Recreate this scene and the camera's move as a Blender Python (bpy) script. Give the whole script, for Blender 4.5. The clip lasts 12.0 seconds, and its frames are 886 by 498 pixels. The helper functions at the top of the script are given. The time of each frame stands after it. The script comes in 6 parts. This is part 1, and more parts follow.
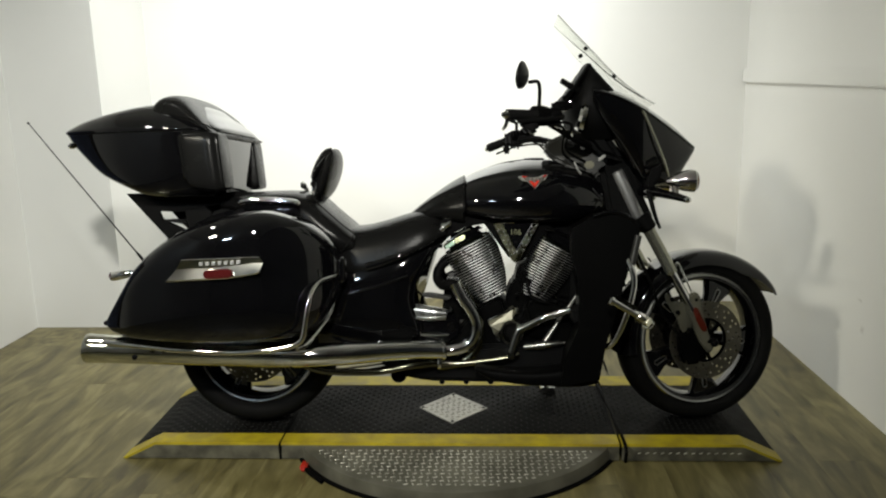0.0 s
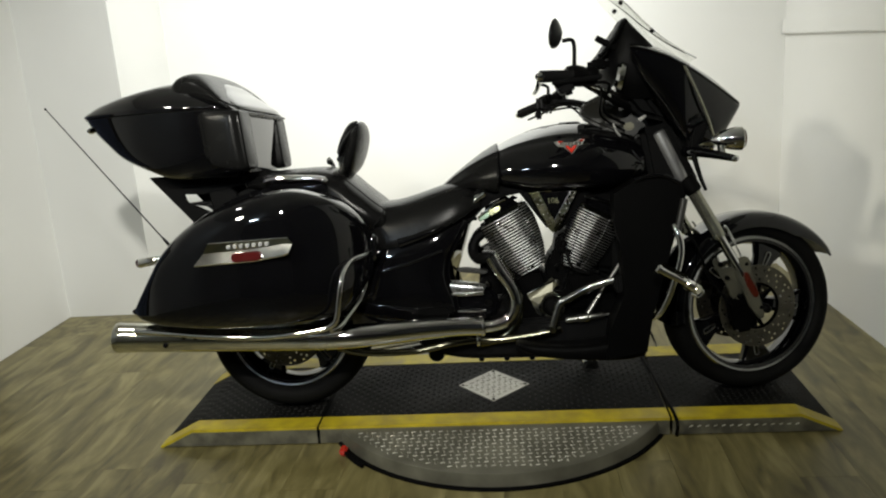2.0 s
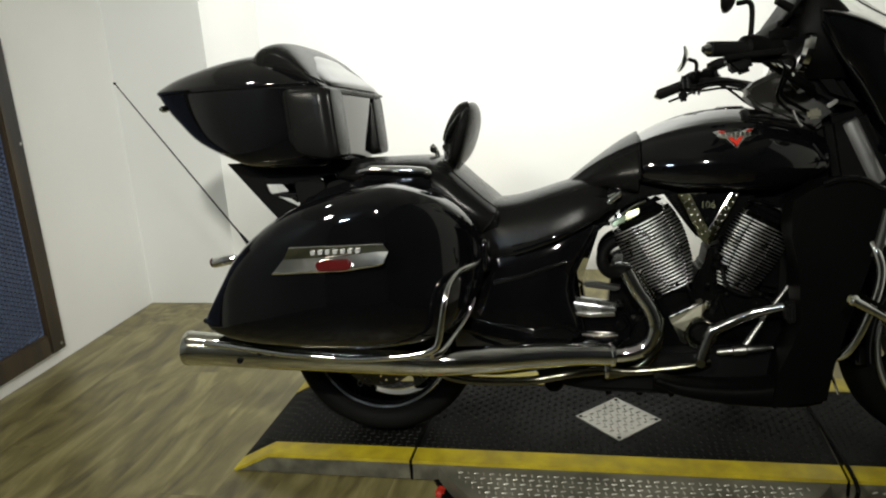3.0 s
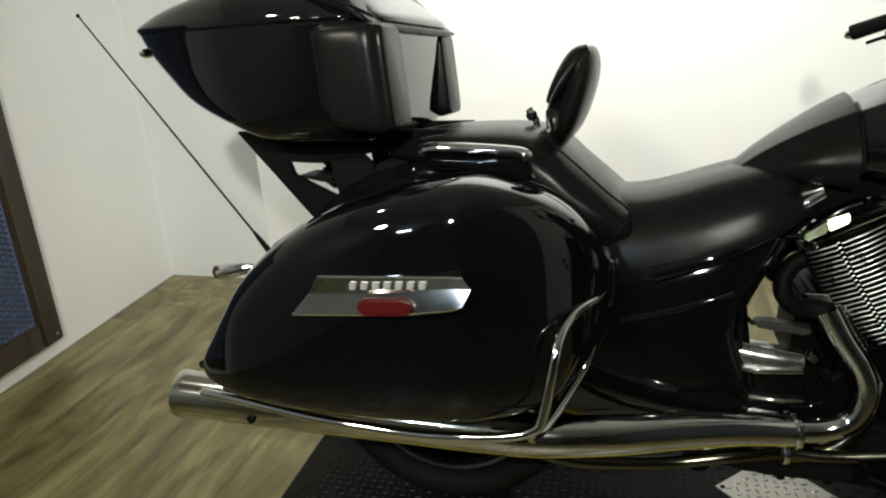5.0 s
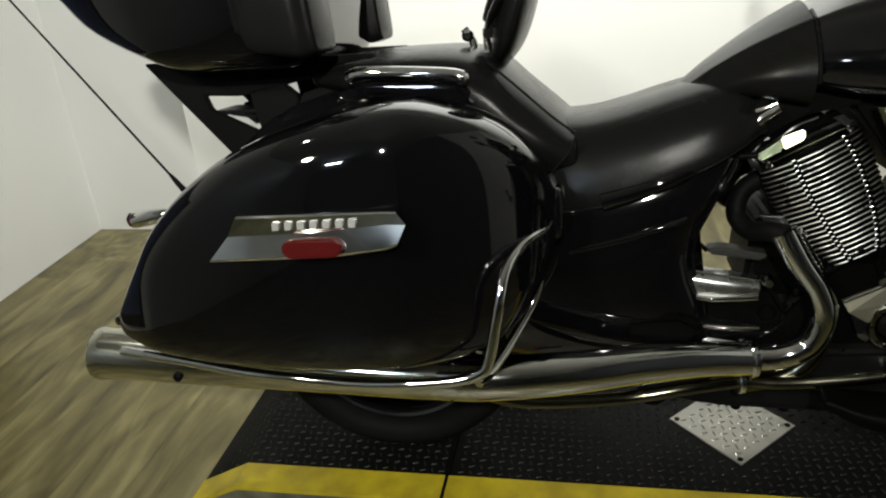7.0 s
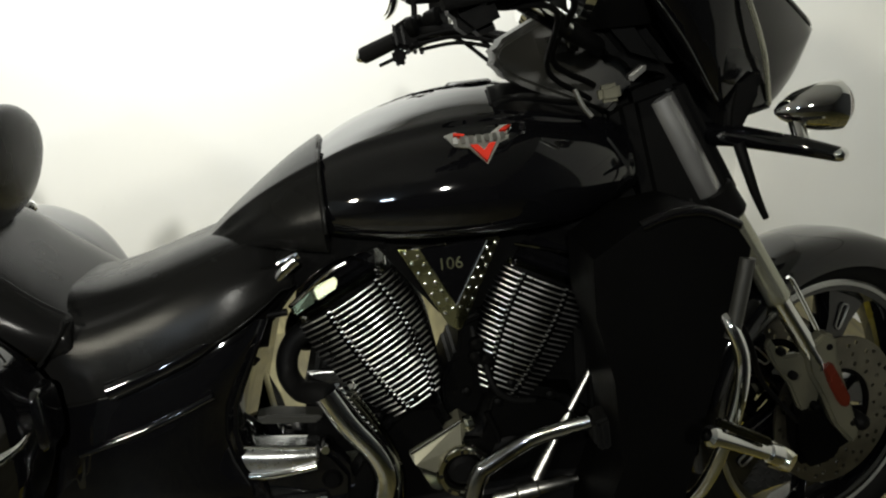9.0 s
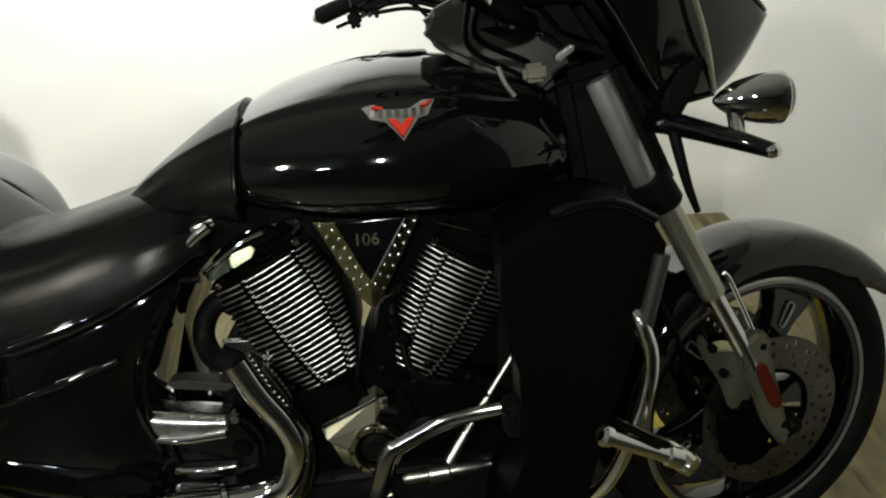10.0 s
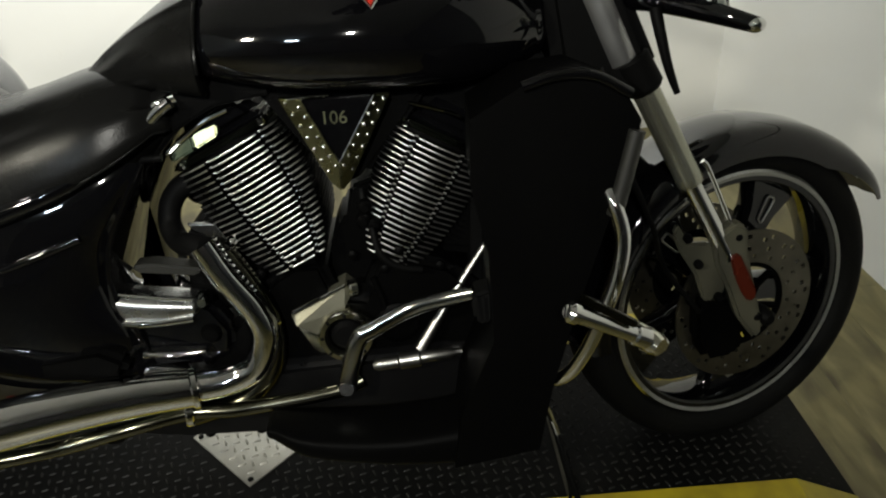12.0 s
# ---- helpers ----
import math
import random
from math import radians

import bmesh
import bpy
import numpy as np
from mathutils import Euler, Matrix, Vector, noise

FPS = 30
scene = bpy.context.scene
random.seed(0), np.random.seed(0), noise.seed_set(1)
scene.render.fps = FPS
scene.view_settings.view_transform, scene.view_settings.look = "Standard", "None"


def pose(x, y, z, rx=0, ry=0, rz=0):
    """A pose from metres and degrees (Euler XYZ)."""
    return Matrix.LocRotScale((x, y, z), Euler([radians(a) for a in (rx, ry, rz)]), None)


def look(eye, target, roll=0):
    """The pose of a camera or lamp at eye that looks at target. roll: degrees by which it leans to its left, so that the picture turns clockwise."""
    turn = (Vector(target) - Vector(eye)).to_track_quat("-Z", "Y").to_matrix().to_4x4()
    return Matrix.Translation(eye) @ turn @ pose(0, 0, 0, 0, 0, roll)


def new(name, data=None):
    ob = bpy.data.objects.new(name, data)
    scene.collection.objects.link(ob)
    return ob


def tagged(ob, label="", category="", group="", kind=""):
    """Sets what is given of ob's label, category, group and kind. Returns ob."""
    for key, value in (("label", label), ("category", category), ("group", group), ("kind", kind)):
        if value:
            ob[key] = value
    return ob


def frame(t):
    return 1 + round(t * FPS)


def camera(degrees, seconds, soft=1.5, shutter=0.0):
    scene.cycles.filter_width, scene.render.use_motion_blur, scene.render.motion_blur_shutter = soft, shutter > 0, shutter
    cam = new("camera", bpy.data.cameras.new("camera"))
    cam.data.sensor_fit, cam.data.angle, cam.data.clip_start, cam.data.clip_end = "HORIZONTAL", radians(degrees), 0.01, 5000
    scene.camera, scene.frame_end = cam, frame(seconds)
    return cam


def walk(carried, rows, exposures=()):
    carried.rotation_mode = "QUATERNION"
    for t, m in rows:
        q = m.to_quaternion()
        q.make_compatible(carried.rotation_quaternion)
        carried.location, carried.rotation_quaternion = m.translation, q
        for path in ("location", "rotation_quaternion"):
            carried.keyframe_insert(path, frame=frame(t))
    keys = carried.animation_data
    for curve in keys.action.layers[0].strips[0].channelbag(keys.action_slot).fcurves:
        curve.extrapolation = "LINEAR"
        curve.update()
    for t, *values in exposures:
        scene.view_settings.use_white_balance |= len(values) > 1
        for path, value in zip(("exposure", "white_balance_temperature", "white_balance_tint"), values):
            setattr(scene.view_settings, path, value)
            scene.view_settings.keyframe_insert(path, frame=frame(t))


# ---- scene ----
cam = camera(58.7, 12.0, soft=2.1)
PATH = [
    (0, (0.198, -2.883, 1.375), (0.082, -0.935, 0.939), -1.3),
    (0.5, (0.194, -2.889, 1.373), (0.086, -0.941, 0.935), -1.3),
    (1, (0.193, -2.877, 1.38), (0.075, -0.929, 0.941), -1.1),
    (1.5, (0.201, -2.842, 1.353), (0.023, -0.912, 0.857), -2.8),
    (2, (0.163, -2.773, 1.351), (-0.023, -0.845, 0.852), -4.1),
    (2.5, (0.127, -2.549, 1.32), (-0.172, -0.634, 0.826), -2.7),
    (3, (0.021, -2.32, 1.338), (-0.387, -0.44, 0.791), -4.0),
    (3.2, (-0.043, -2.196, 1.351), (-0.491, -0.319, 0.827), -3.2),
    (4.8, (-0.217, -1.655, 1.325), (-0.718, 0.179, 0.705), -3.3),
    (5, (-0.23, -1.599, 1.307), (-0.76, 0.195, 0.601), -4.3),
    (5.5, (-0.242, -1.531, 1.282), (-0.644, 0.278, 0.532), -4.8),
    (6, (-0.262, -1.512, 1.253), (-0.669, 0.247, 0.392), -6.1),
    (6.5, (-0.261, -1.51, 1.245), (-0.684, 0.25, 0.396), -5.7),
    (8.3, (0.034, -1.33, 1.264), (0.004, 0.498, 0.454), -3.3),
    (8.5, (0.092, -1.281, 1.279), (0.16, 0.557, 0.494), -3.8),
    (9, (0.2, -1.233, 1.297), (0.339, 0.615, 0.545), -5.8),
    (9.5, (0.308, -1.227, 1.316), (0.384, 0.619, 0.548), -3.5),
    (10, (0.365, -1.205, 1.298), (0.439, 0.608, 0.456), -3.2),
    (10.5, (0.395, -1.194, 1.257), (0.487, 0.58, 0.338), -3.7),
    (11, (0.389, -1.194, 1.258), (0.466, 0.586, 0.349), -3.2),
    (11.5, (0.384, -1.198, 1.248), (0.456, 0.566, 0.309), -2.2),
    (12, (0.392, -1.212, 1.221), (0.477, 0.515, 0.217), -2.4),
]
walk(cam, [(t, look(eye, target, roll)) for t, eye, target, roll in PATH])

# ---- world and lights ----
world = bpy.data.worlds.new("dim_room_world")
scene.world = world
world.use_nodes = True
world.node_tree.nodes["Background"].inputs[0].default_value = (0.006, 0.006, 0.007, 1)
world.node_tree.nodes["Background"].inputs[1].default_value = 1.0


def lamp(name, place, target, power, size, size_y=0.0, color=(1, 1, 1), shape="DISK", spread=180):
    data = bpy.data.lights.new(name, "AREA")
    data.energy, data.color, data.shape, data.size = power, color, shape, size
    if size_y:
        data.size_y = size_y
    data.spread = radians(spread)
    ob = new(name, data)
    ob.matrix_world = look(place, target)
    return ob


AMBER_WHITE, WARM, COOL, CLEAR = (1.0, 0.95, 0.78), (1.0, 0.985, 0.90), (0.72, 0.87, 1.0), (0.985, 1.0, 0.97)
CEILING = 2.75
# round ceiling spotlights, the last one made up: x, y, drop below the ceiling, aim, power, spread, colour
SPOTS = [(0.10, -3.00, 0.12, (-1.10, 1.4, 0.75), 22.0, 75, WARM, 0.14),
         (-1.85, -2.40, 0.10, (1.00, 1.1, 0.75), 13.0, 75, AMBER_WHITE, 0.24),
         (-1.05, 0.90, 0.0, (-1.00, 1.9, 1.20), 10.0, 130, CLEAR, 0.10),
         (-0.40, 0.90, 0.0, (-0.40, 1.9, 1.20), 16.0, 130, CLEAR, 0.10),
         (0.30, 0.90, 0.0, (0.35, 1.9, 1.20), 9.0, 130, CLEAR, 0.10),
         # added fill without a known fixture, brightens the left floor and ramp
         (-1.75, -0.55, 0.0, (-1.55, -0.20, 0.0), 3.0, 80, WARM, 0.10)]
for sx, sy, drop, aim, power, spread, color, across in SPOTS:
    lamp("spot_bulb", (sx, sy, CEILING - 0.13 - drop), aim, power, across, color=color, spread=spread)
lamp("tube_light", (-1.55, -4.00, CEILING - 0.12), (-0.45, 0.0, 0.9), 10.0, 0.34, 0.06, COOL, "RECTANGLE", spread=120)


# ---- materials ----
def material(name, color, rough=0.5, metal=0.0, coat=0.0, vary=0.12, scale=6.0, fine=120.0, bump=0.0, rough_vary=0.08, second=None,
             specular=0.5, stretch=(1, 1, 1)):
    """A surface with variation at two scales: broad stains of one colour over another, and a fine grain in relief and gloss."""
    m = bpy.data.materials.new(name)
    m.use_nodes = True
    nodes, links = m.node_tree.nodes, m.node_tree.links
    shader = nodes["Principled BSDF"]
    coords = nodes.new("ShaderNodeTexCoord")
    mapping = nodes.new("ShaderNodeMapping")
    mapping.inputs["Scale"].default_value = stretch
    links.new(coords.outputs["Object"], mapping.inputs["Vector"])
    broad, grain = nodes.new("ShaderNodeTexNoise"), nodes.new("ShaderNodeTexNoise")
    broad.inputs["Scale"].default_value, broad.inputs["Detail"].default_value = scale, 5
    grain.inputs["Scale"].default_value, grain.inputs["Detail"].default_value = fine, 3
    for tex in (broad, grain):
        links.new(mapping.outputs["Vector"], tex.inputs["Vector"])
    ramp = nodes.new("ShaderNodeValToRGB")
    other = second or tuple(c * (1 - vary) for c in color)
    ramp.color_ramp.elements[0].position, ramp.color_ramp.elements[1].position = 0.35, 0.68
    ramp.color_ramp.elements[0].color = (*other, 1)
    ramp.color_ramp.elements[1].color = (*color, 1)
    links.new(broad.outputs["Fac"], ramp.inputs["Fac"])
    links.new(ramp.outputs["Color"], shader.inputs["Base Color"])
    span = nodes.new("ShaderNodeMapRange")
    span.inputs["From Min"].default_value, span.inputs["From Max"].default_value = 0.3, 0.7
    span.inputs["To Min"].default_value = max(0.0, rough - rough_vary)
    span.inputs["To Max"].default_value = min(1.0, rough + rough_vary)
    links.new(broad.outputs["Fac"], span.inputs["Value"])
    links.new(span.outputs["Result"], shader.inputs["Roughness"])
    shader.inputs["Metallic"].default_value = metal
    shader.inputs["Specular IOR Level"].default_value = specular
    shader.inputs["Coat Weight"].default_value = coat
    shader.inputs["Coat Roughness"].default_value = 0.03
    if bump:
        relief = nodes.new("ShaderNodeBump")
        relief.inputs["Strength"].default_value = bump
        relief.inputs["Distance"].default_value = 0.002
        links.new(grain.outputs["Fac"], relief.inputs["Height"])
        links.new(relief.outputs["Normal"], shader.inputs["Normal"])
    return m


PAINT = material("gloss_black_paint", (0.002, 0.002, 0.0024), 0.045, specular=0.40, coat=0.35, fine=60, bump=0.006, rough_vary=0.02)
PLASTIC = material("satin_black_plastic", (0.004, 0.004, 0.0042), 0.36, specular=0.14, fine=700, bump=0.15)
MATT = material("matt_black_metal", (0.003, 0.003, 0.003), 0.55, specular=0.05, fine=300, bump=0.2)
CAST = material("black_engine_casting", (0.0015, 0.0015, 0.0015), 0.45, specular=0.035, fine=500, bump=0.35)
RUBBER = material("tyre_rubber", (0.0025, 0.0025, 0.0025), 0.72, specular=0.10, fine=260, bump=0.3, second=(0.004, 0.004, 0.0036))
CHROME = material("chrome", (0.85, 0.855, 0.84), 0.05, metal=1.0, vary=0.10, scale=9, rough_vary=0.035)
DULL_CHROME = material("heat_dulled_chrome", (0.76, 0.75, 0.65), 0.12, metal=1.0, vary=0.22, scale=7, rough_vary=0.05)
ALLOY = material("brushed_alloy", (0.42, 0.42, 0.40), 0.34, metal=1.0, vary=0.2, fine=200, bump=0.05)
SATIN_ALLOY = material("satin_alloy", (0.56, 0.57, 0.57), 0.30, metal=1.0, vary=0.2)
FORK_GREY = material("silver_fork_paint", (0.42, 0.42, 0.335), 0.22, metal=0.75, vary=0.2)
LUG_ALLOY = material("dark_cast_alloy", (0.165, 0.16, 0.118), 0.36, metal=0.6, vary=0.25, fine=240, bump=0.1)
COVER_GREY = material("polished_cover", (0.42, 0.425, 0.42), 0.18, metal=1.0, vary=0.2)
RIVET = material("bright_rivet", (0.85, 0.85, 0.82), 0.20, metal=1.0)
BLACK_CHROME = material("black_chrome", (0.20, 0.215, 0.17), 0.09, metal=1.0, vary=0.2)
FORK_DARK = material("dark_fork_cover", (0.42, 0.42, 0.418), 0.36, metal=0.9, vary=0.2)
OLIVE_CHROME = material("olive_tinted_chrome", (0.28, 0.33, 0.22), 0.18, metal=1.0, vary=0.2)
FIN_EDGE = material("machined_fin_edge", (0.80, 0.80, 0.785), 0.32, metal=1.0, vary=0.25, scale=30)
DISC_STEEL = material("brake_disc_steel", (0.12, 0.112, 0.088), 0.34, metal=0.9, vary=0.35, scale=20)
RED = material("red_lens", (0.055, 0.004, 0.004), 0.18, coat=0.5)
AMBER = material("amber_lens", (0.065, 0.009, 0.004), 0.25, coat=0.3)
DARK_PIPE = material("smoky_pipe_steel", (0.16, 0.155, 0.115), 0.20, metal=1.0, vary=0.3, scale=9)
BADGE_RED = material("badge_red_enamel", (0.46, 0.026, 0.014), 0.2, coat=0.5)
VEE = material("burnished_vee_cover", (0.34, 0.345, 0.215), 0.27, metal=1.0, vary=0.3, scale=20)
SMOKE = material("smoked_lens", (0.12, 0.055, 0.015), 0.15, coat=0.4)
CREAM = material("engraved_letters", (0.24, 0.24, 0.23), 0.35)
SATIN_GREY = material("worn_satin_plastic", (0.017, 0.017, 0.015), 0.42, fine=400, bump=0.1)


def leather_material():
    m = material("black_leather", (0.0045, 0.0045, 0.0042), 0.25, specular=0.085, fine=40, scale=9, second=(0.005, 0.005, 0.005), rough_vary=0.05)
    nodes, links = m.node_tree.nodes, m.node_tree.links
    cells = nodes.new("ShaderNodeTexVoronoi")
    cells.inputs["Scale"].default_value = 420
    folds = nodes.new("ShaderNodeTexNoise")
    folds.inputs["Scale"].default_value, folds.inputs["Detail"].default_value = 14, 2
    mix = nodes.new("ShaderNodeMath")
    mix.operation = "MULTIPLY_ADD"
    mix.inputs[1].default_value = 1.3
    relief = nodes.new("ShaderNodeBump")
    relief.inputs["Strength"].default_value, relief.inputs["Distance"].default_value = 0.09, 0.0015
    coords = nodes["Texture Coordinate"]
    links.new(coords.outputs["Object"], cells.inputs["Vector"])
    links.new(coords.outputs["Object"], folds.inputs["Vector"])
    links.new(folds.outputs["Fac"], mix.inputs[0])
    links.new(cells.outputs["Distance"], mix.inputs[2])
    links.new(mix.outputs[0], relief.inputs["Height"])
    links.new(relief.outputs["Normal"], nodes["Principled BSDF"].inputs["Normal"])
    return m


def glass_material():
    m = bpy.data.materials.new("clear_windscreen")
    m.use_nodes = True
    shader = m.node_tree.nodes["Principled BSDF"]
    shader.inputs["Base Color"].default_value = (0.93, 0.94, 0.92, 1)
    shader.inputs["Roughness"].default_value = 0.03
    shader.inputs["IOR"].default_value = 1.35
    shader.inputs["Transmission Weight"].default_value = 1.0
    return m


def plank_material():
    """Grey-brown oak-look planks: long grain, darker streaks, each plank with its own tone."""
    m = bpy.data.materials.new("oak_look_plank")
    m.use_nodes = True
    nodes, links = m.node_tree.nodes, m.node_tree.links
    shader = nodes["Principled BSDF"]
    coords, info = nodes.new("ShaderNodeTexCoord"), nodes.new("ShaderNodeObjectInfo")
    shift = nodes.new("ShaderNodeVectorMath")
    shift.operation = "ADD"
    jump = nodes.new("ShaderNodeMath")
    jump.operation = "MULTIPLY"
    jump.inputs[1].default_value = 40.0
    links.new(info.outputs["Random"], jump.inputs[0])
    links.new(coords.outputs["Object"], shift.inputs[0])
    links.new(jump.outputs[0], shift.inputs[1])
    mapping = nodes.new("ShaderNodeMapping")
    mapping.inputs["Scale"].default_value = (1.0, 0.19, 1.0)
    links.new(shift.outputs[0], mapping.inputs["Vector"])
    streak, fine = nodes.new("ShaderNodeTexNoise"), nodes.new("ShaderNodeTexNoise")
    streak.inputs["Scale"].default_value, streak.inputs["Detail"].default_value, streak.inputs["Distortion"].default_value = 13, 7, 1.1
    fine.inputs["Scale"].default_value, fine.inputs["Detail"].default_value = 90, 4
    for tex in (streak, fine):
        links.new(mapping.outputs["Vector"], tex.inputs["Vector"])
    ramp = nodes.new("ShaderNodeValToRGB")
    elements = ramp.color_ramp.elements
    elements[0].position, elements[0].color = 0.28, (0.066, 0.054, 0.019, 1)
    elements[1].position, elements[1].color = 0.72, (0.240, 0.210, 0.092, 1)
    middle = elements.new(0.5)
    middle.color = (0.142, 0.121, 0.046, 1)
    broad = nodes.new("ShaderNodeTexNoise")
    broad.inputs["Scale"].default_value, broad.inputs["Detail"].default_value, broad.inputs["Distortion"].default_value = 7.5, 4, 1.2
    patch = nodes.new("ShaderNodeMapping")
    patch.inputs["Scale"].default_value = (1.0, 0.4, 1.0)
    links.new(shift.outputs[0], patch.inputs["Vector"])
    links.new(patch.outputs["Vector"], broad.inputs["Vector"])
    weigh = nodes.new("ShaderNodeMath")
    weigh.operation = "MULTIPLY_ADD"
    weigh.inputs[1].default_value, weigh.inputs[2].default_value = 0.5, -0.25
    both = nodes.new("ShaderNodeMath")
    both.operation = "ADD"
    links.new(broad.outputs["Fac"], weigh.inputs[0])
    links.new(weigh.outputs[0], both.inputs[0])
    links.new(streak.outputs["Fac"], both.inputs[1])
    links.new(both.outputs[0], ramp.inputs["Fac"])
    tone = nodes.new("ShaderNodeMapRange")
    tone.inputs["To Min"].default_value, tone.inputs["To Max"].default_value = 0.96, 1.04
    links.new(info.outputs["Random"], tone.inputs["Value"])
    mul = nodes.new("ShaderNodeMix")
    mul.data_type, mul.blend_type = "RGBA", "MULTIPLY"
    mul.inputs["Factor"].default_value = 1.0
    links.new(ramp.outputs["Color"], mul.inputs[6])
    links.new(tone.outputs["Result"], mul.inputs[7])
    links.new(mul.outputs[2], shader.inputs["Base Color"])
    shader.inputs["Roughness"].default_value = 0.42
    relief = nodes.new("ShaderNodeBump")
    relief.inputs["Strength"].default_value, relief.inputs["Distance"].default_value = 0.15, 0.002
    links.new(fine.outputs["Fac"], relief.inputs["Height"])
    links.new(relief.outputs["Normal"], shader.inputs["Normal"])
    return m


LEATHER, GLASS, PLANK = leather_material(), glass_material(), plank_material()
WALL_PAINT = material("white_wall_paint", (0.80, 0.80, 0.775), 0.6, vary=0.035, scale=1.6, fine=90, bump=0.12)


def add_scuffs(m):
    """Sparse small smudges low on the wall."""
    nodes, links = m.node_tree.nodes, m.node_tree.links
    shader = nodes["Principled BSDF"]
    source = shader.inputs["Base Color"].links[0].from_socket
    coords = nodes["Texture Coordinate"]
    cells, split, low = nodes.new("ShaderNodeTexVoronoi"), nodes.new("ShaderNodeSeparateXYZ"), nodes.new("ShaderNodeMath")
    warp = nodes.new("ShaderNodeTexNoise")
    warp.inputs["Scale"].default_value = 30
    shift = nodes.new("ShaderNodeVectorMath")
    shift.operation = "MULTIPLY_ADD"
    shift.inputs[1].default_value = (0.06, 0.06, 0.03)
    links.new(coords.outputs["Object"], warp.inputs["Vector"])
    links.new(warp.outputs["Color"], shift.inputs[0])
    links.new(coords.outputs["Object"], shift.inputs[2])
    cells.inputs["Scale"].default_value = 2.3
    links.new(shift.outputs[0], cells.inputs["Vector"])
    near = nodes.new("ShaderNodeMapRange")
    near.inputs["From Min"].default_value, near.inputs["From Max"].default_value = 0.03, 0.07
    near.inputs["To Min"].default_value, near.inputs["To Max"].default_value = 0.35, 0.0
    links.new(cells.outputs["Distance"], near.inputs["Value"])
    links.new(coords.outputs["Object"], split.inputs[0])
    low.operation, low.inputs[1].default_value = "LESS_THAN", 0.45
    links.new(split.outputs["Z"], low.inputs[0])
    both = nodes.new("ShaderNodeMath")
    both.operation = "MULTIPLY"
    links.new(near.outputs["Result"], both.inputs[0])
    links.new(low.outputs[0], both.inputs[1])
    mix = nodes.new("ShaderNodeMix")
    mix.data_type = "RGBA"
    mix.inputs[7].default_value = (0.30, 0.28, 0.24, 1)
    links.new(both.outputs[0], mix.inputs["Factor"])
    links.new(source, mix.inputs[6])
    links.new(mix.outputs[2], shader.inputs["Base Color"])


add_scuffs(WALL_PAINT)
CEILING_PAINT = material("ceiling_paint", (0.50, 0.50, 0.485), 0.8, vary=0.05, fine=60, bump=0.1)
# for two added walls out of view, dark so that gloss parts reflect little
UNSEEN_WALL = material("unseen_dark_wall", (0.11, 0.11, 0.11), 0.7, vary=0.2, scale=1.0)
SUBFLOOR = material("joint_filler", (0.03, 0.024, 0.015), 0.8)
DECK = material("worn_black_deck", (0.0026, 0.0026, 0.0024), 0.60, specular=0.09, scale=5, fine=160, bump=0.25, second=(0.0045, 0.0044, 0.0040))
LUG = material("worn_tread_lug", (0.010, 0.0098, 0.0088), 0.46, scale=9, specular=0.22, second=(0.005, 0.0049, 0.0044))
STEEL_PLATE = material("bare_steel_plate", (0.36, 0.35, 0.31), 0.36, metal=0.55, scale=12, vary=0.25, fine=200, bump=0.1)
DISC_TOP = material("dull_turntable_steel", (0.165, 0.159, 0.122), 0.42, metal=0.2, scale=7, vary=0.5, fine=160, bump=0.15)
YELLOW = material("worn_yellow_paint", (0.50, 0.40, 0.014), 0.5, scale=14, fine=180, bump=0.2, second=(0.31, 0.24, 0.014))
SIDE_PLATE = material("scuffed_skirt", (0.150, 0.142, 0.100), 0.5, metal=0.1, scale=16, second=(0.060, 0.057, 0.043), fine=180, bump=0.2)
OLD_WOOD = material("dark_rustic_wood", (0.070, 0.045, 0.020), 0.55, scale=9, second=(0.012, 0.010, 0.008), fine=120, bump=0.4, stretch=(1, 1, 0.12))
MESH_BLUE = material("blue_grey_backing", (0.22, 0.32, 0.60), 0.5, scale=4, vary=0.25)
MESH_DARK = material("dark_expanded_mesh", (0.03, 0.04, 0.07), 0.45, metal=0.3)
FIXTURE = material("white_lamp_housing", (0.6, 0.6, 0.58), 0.5)


# ---- shape helpers ----
def spline(points, steps):
    """A smooth curve through the points, with that many steps between neighbours."""
    p = [np.array(q, float) for q in points]
    p = [2 * p[0] - p[1]] + p + [2 * p[-1] - p[-2]]
    out = []
    for i in range(1, len(p) - 2):
        for k in range(steps):
            t = k / steps
            out.append(0.5 * (2 * p[i] + (p[i + 1] - p[i - 1]) * t + (2 * p[i - 1] - 5 * p[i] + 4 * p[i + 1] - p[i + 2]) * t * t
                              + (3 * p[i] - p[i - 1] - 3 * p[i + 1] + p[i + 2]) * t ** 3))
    out.append(p[-2])
    return out


def loft(rings, caps=True, closed=True, bm=None):
    bm = bm or bmesh.new()
    made = [[bm.verts.new(p) for p in ring] for ring in rings]
    n = len(made[0])
    for a, b in zip(made, made[1:]):
        for i in range(n if closed else n - 1):
            bm.faces.new((a[i], a[(i + 1) % n], b[(i + 1) % n], b[i]))
    if caps:
        for ring in (made[0], made[-1]):
            bm.faces.new(ring)
    return bm


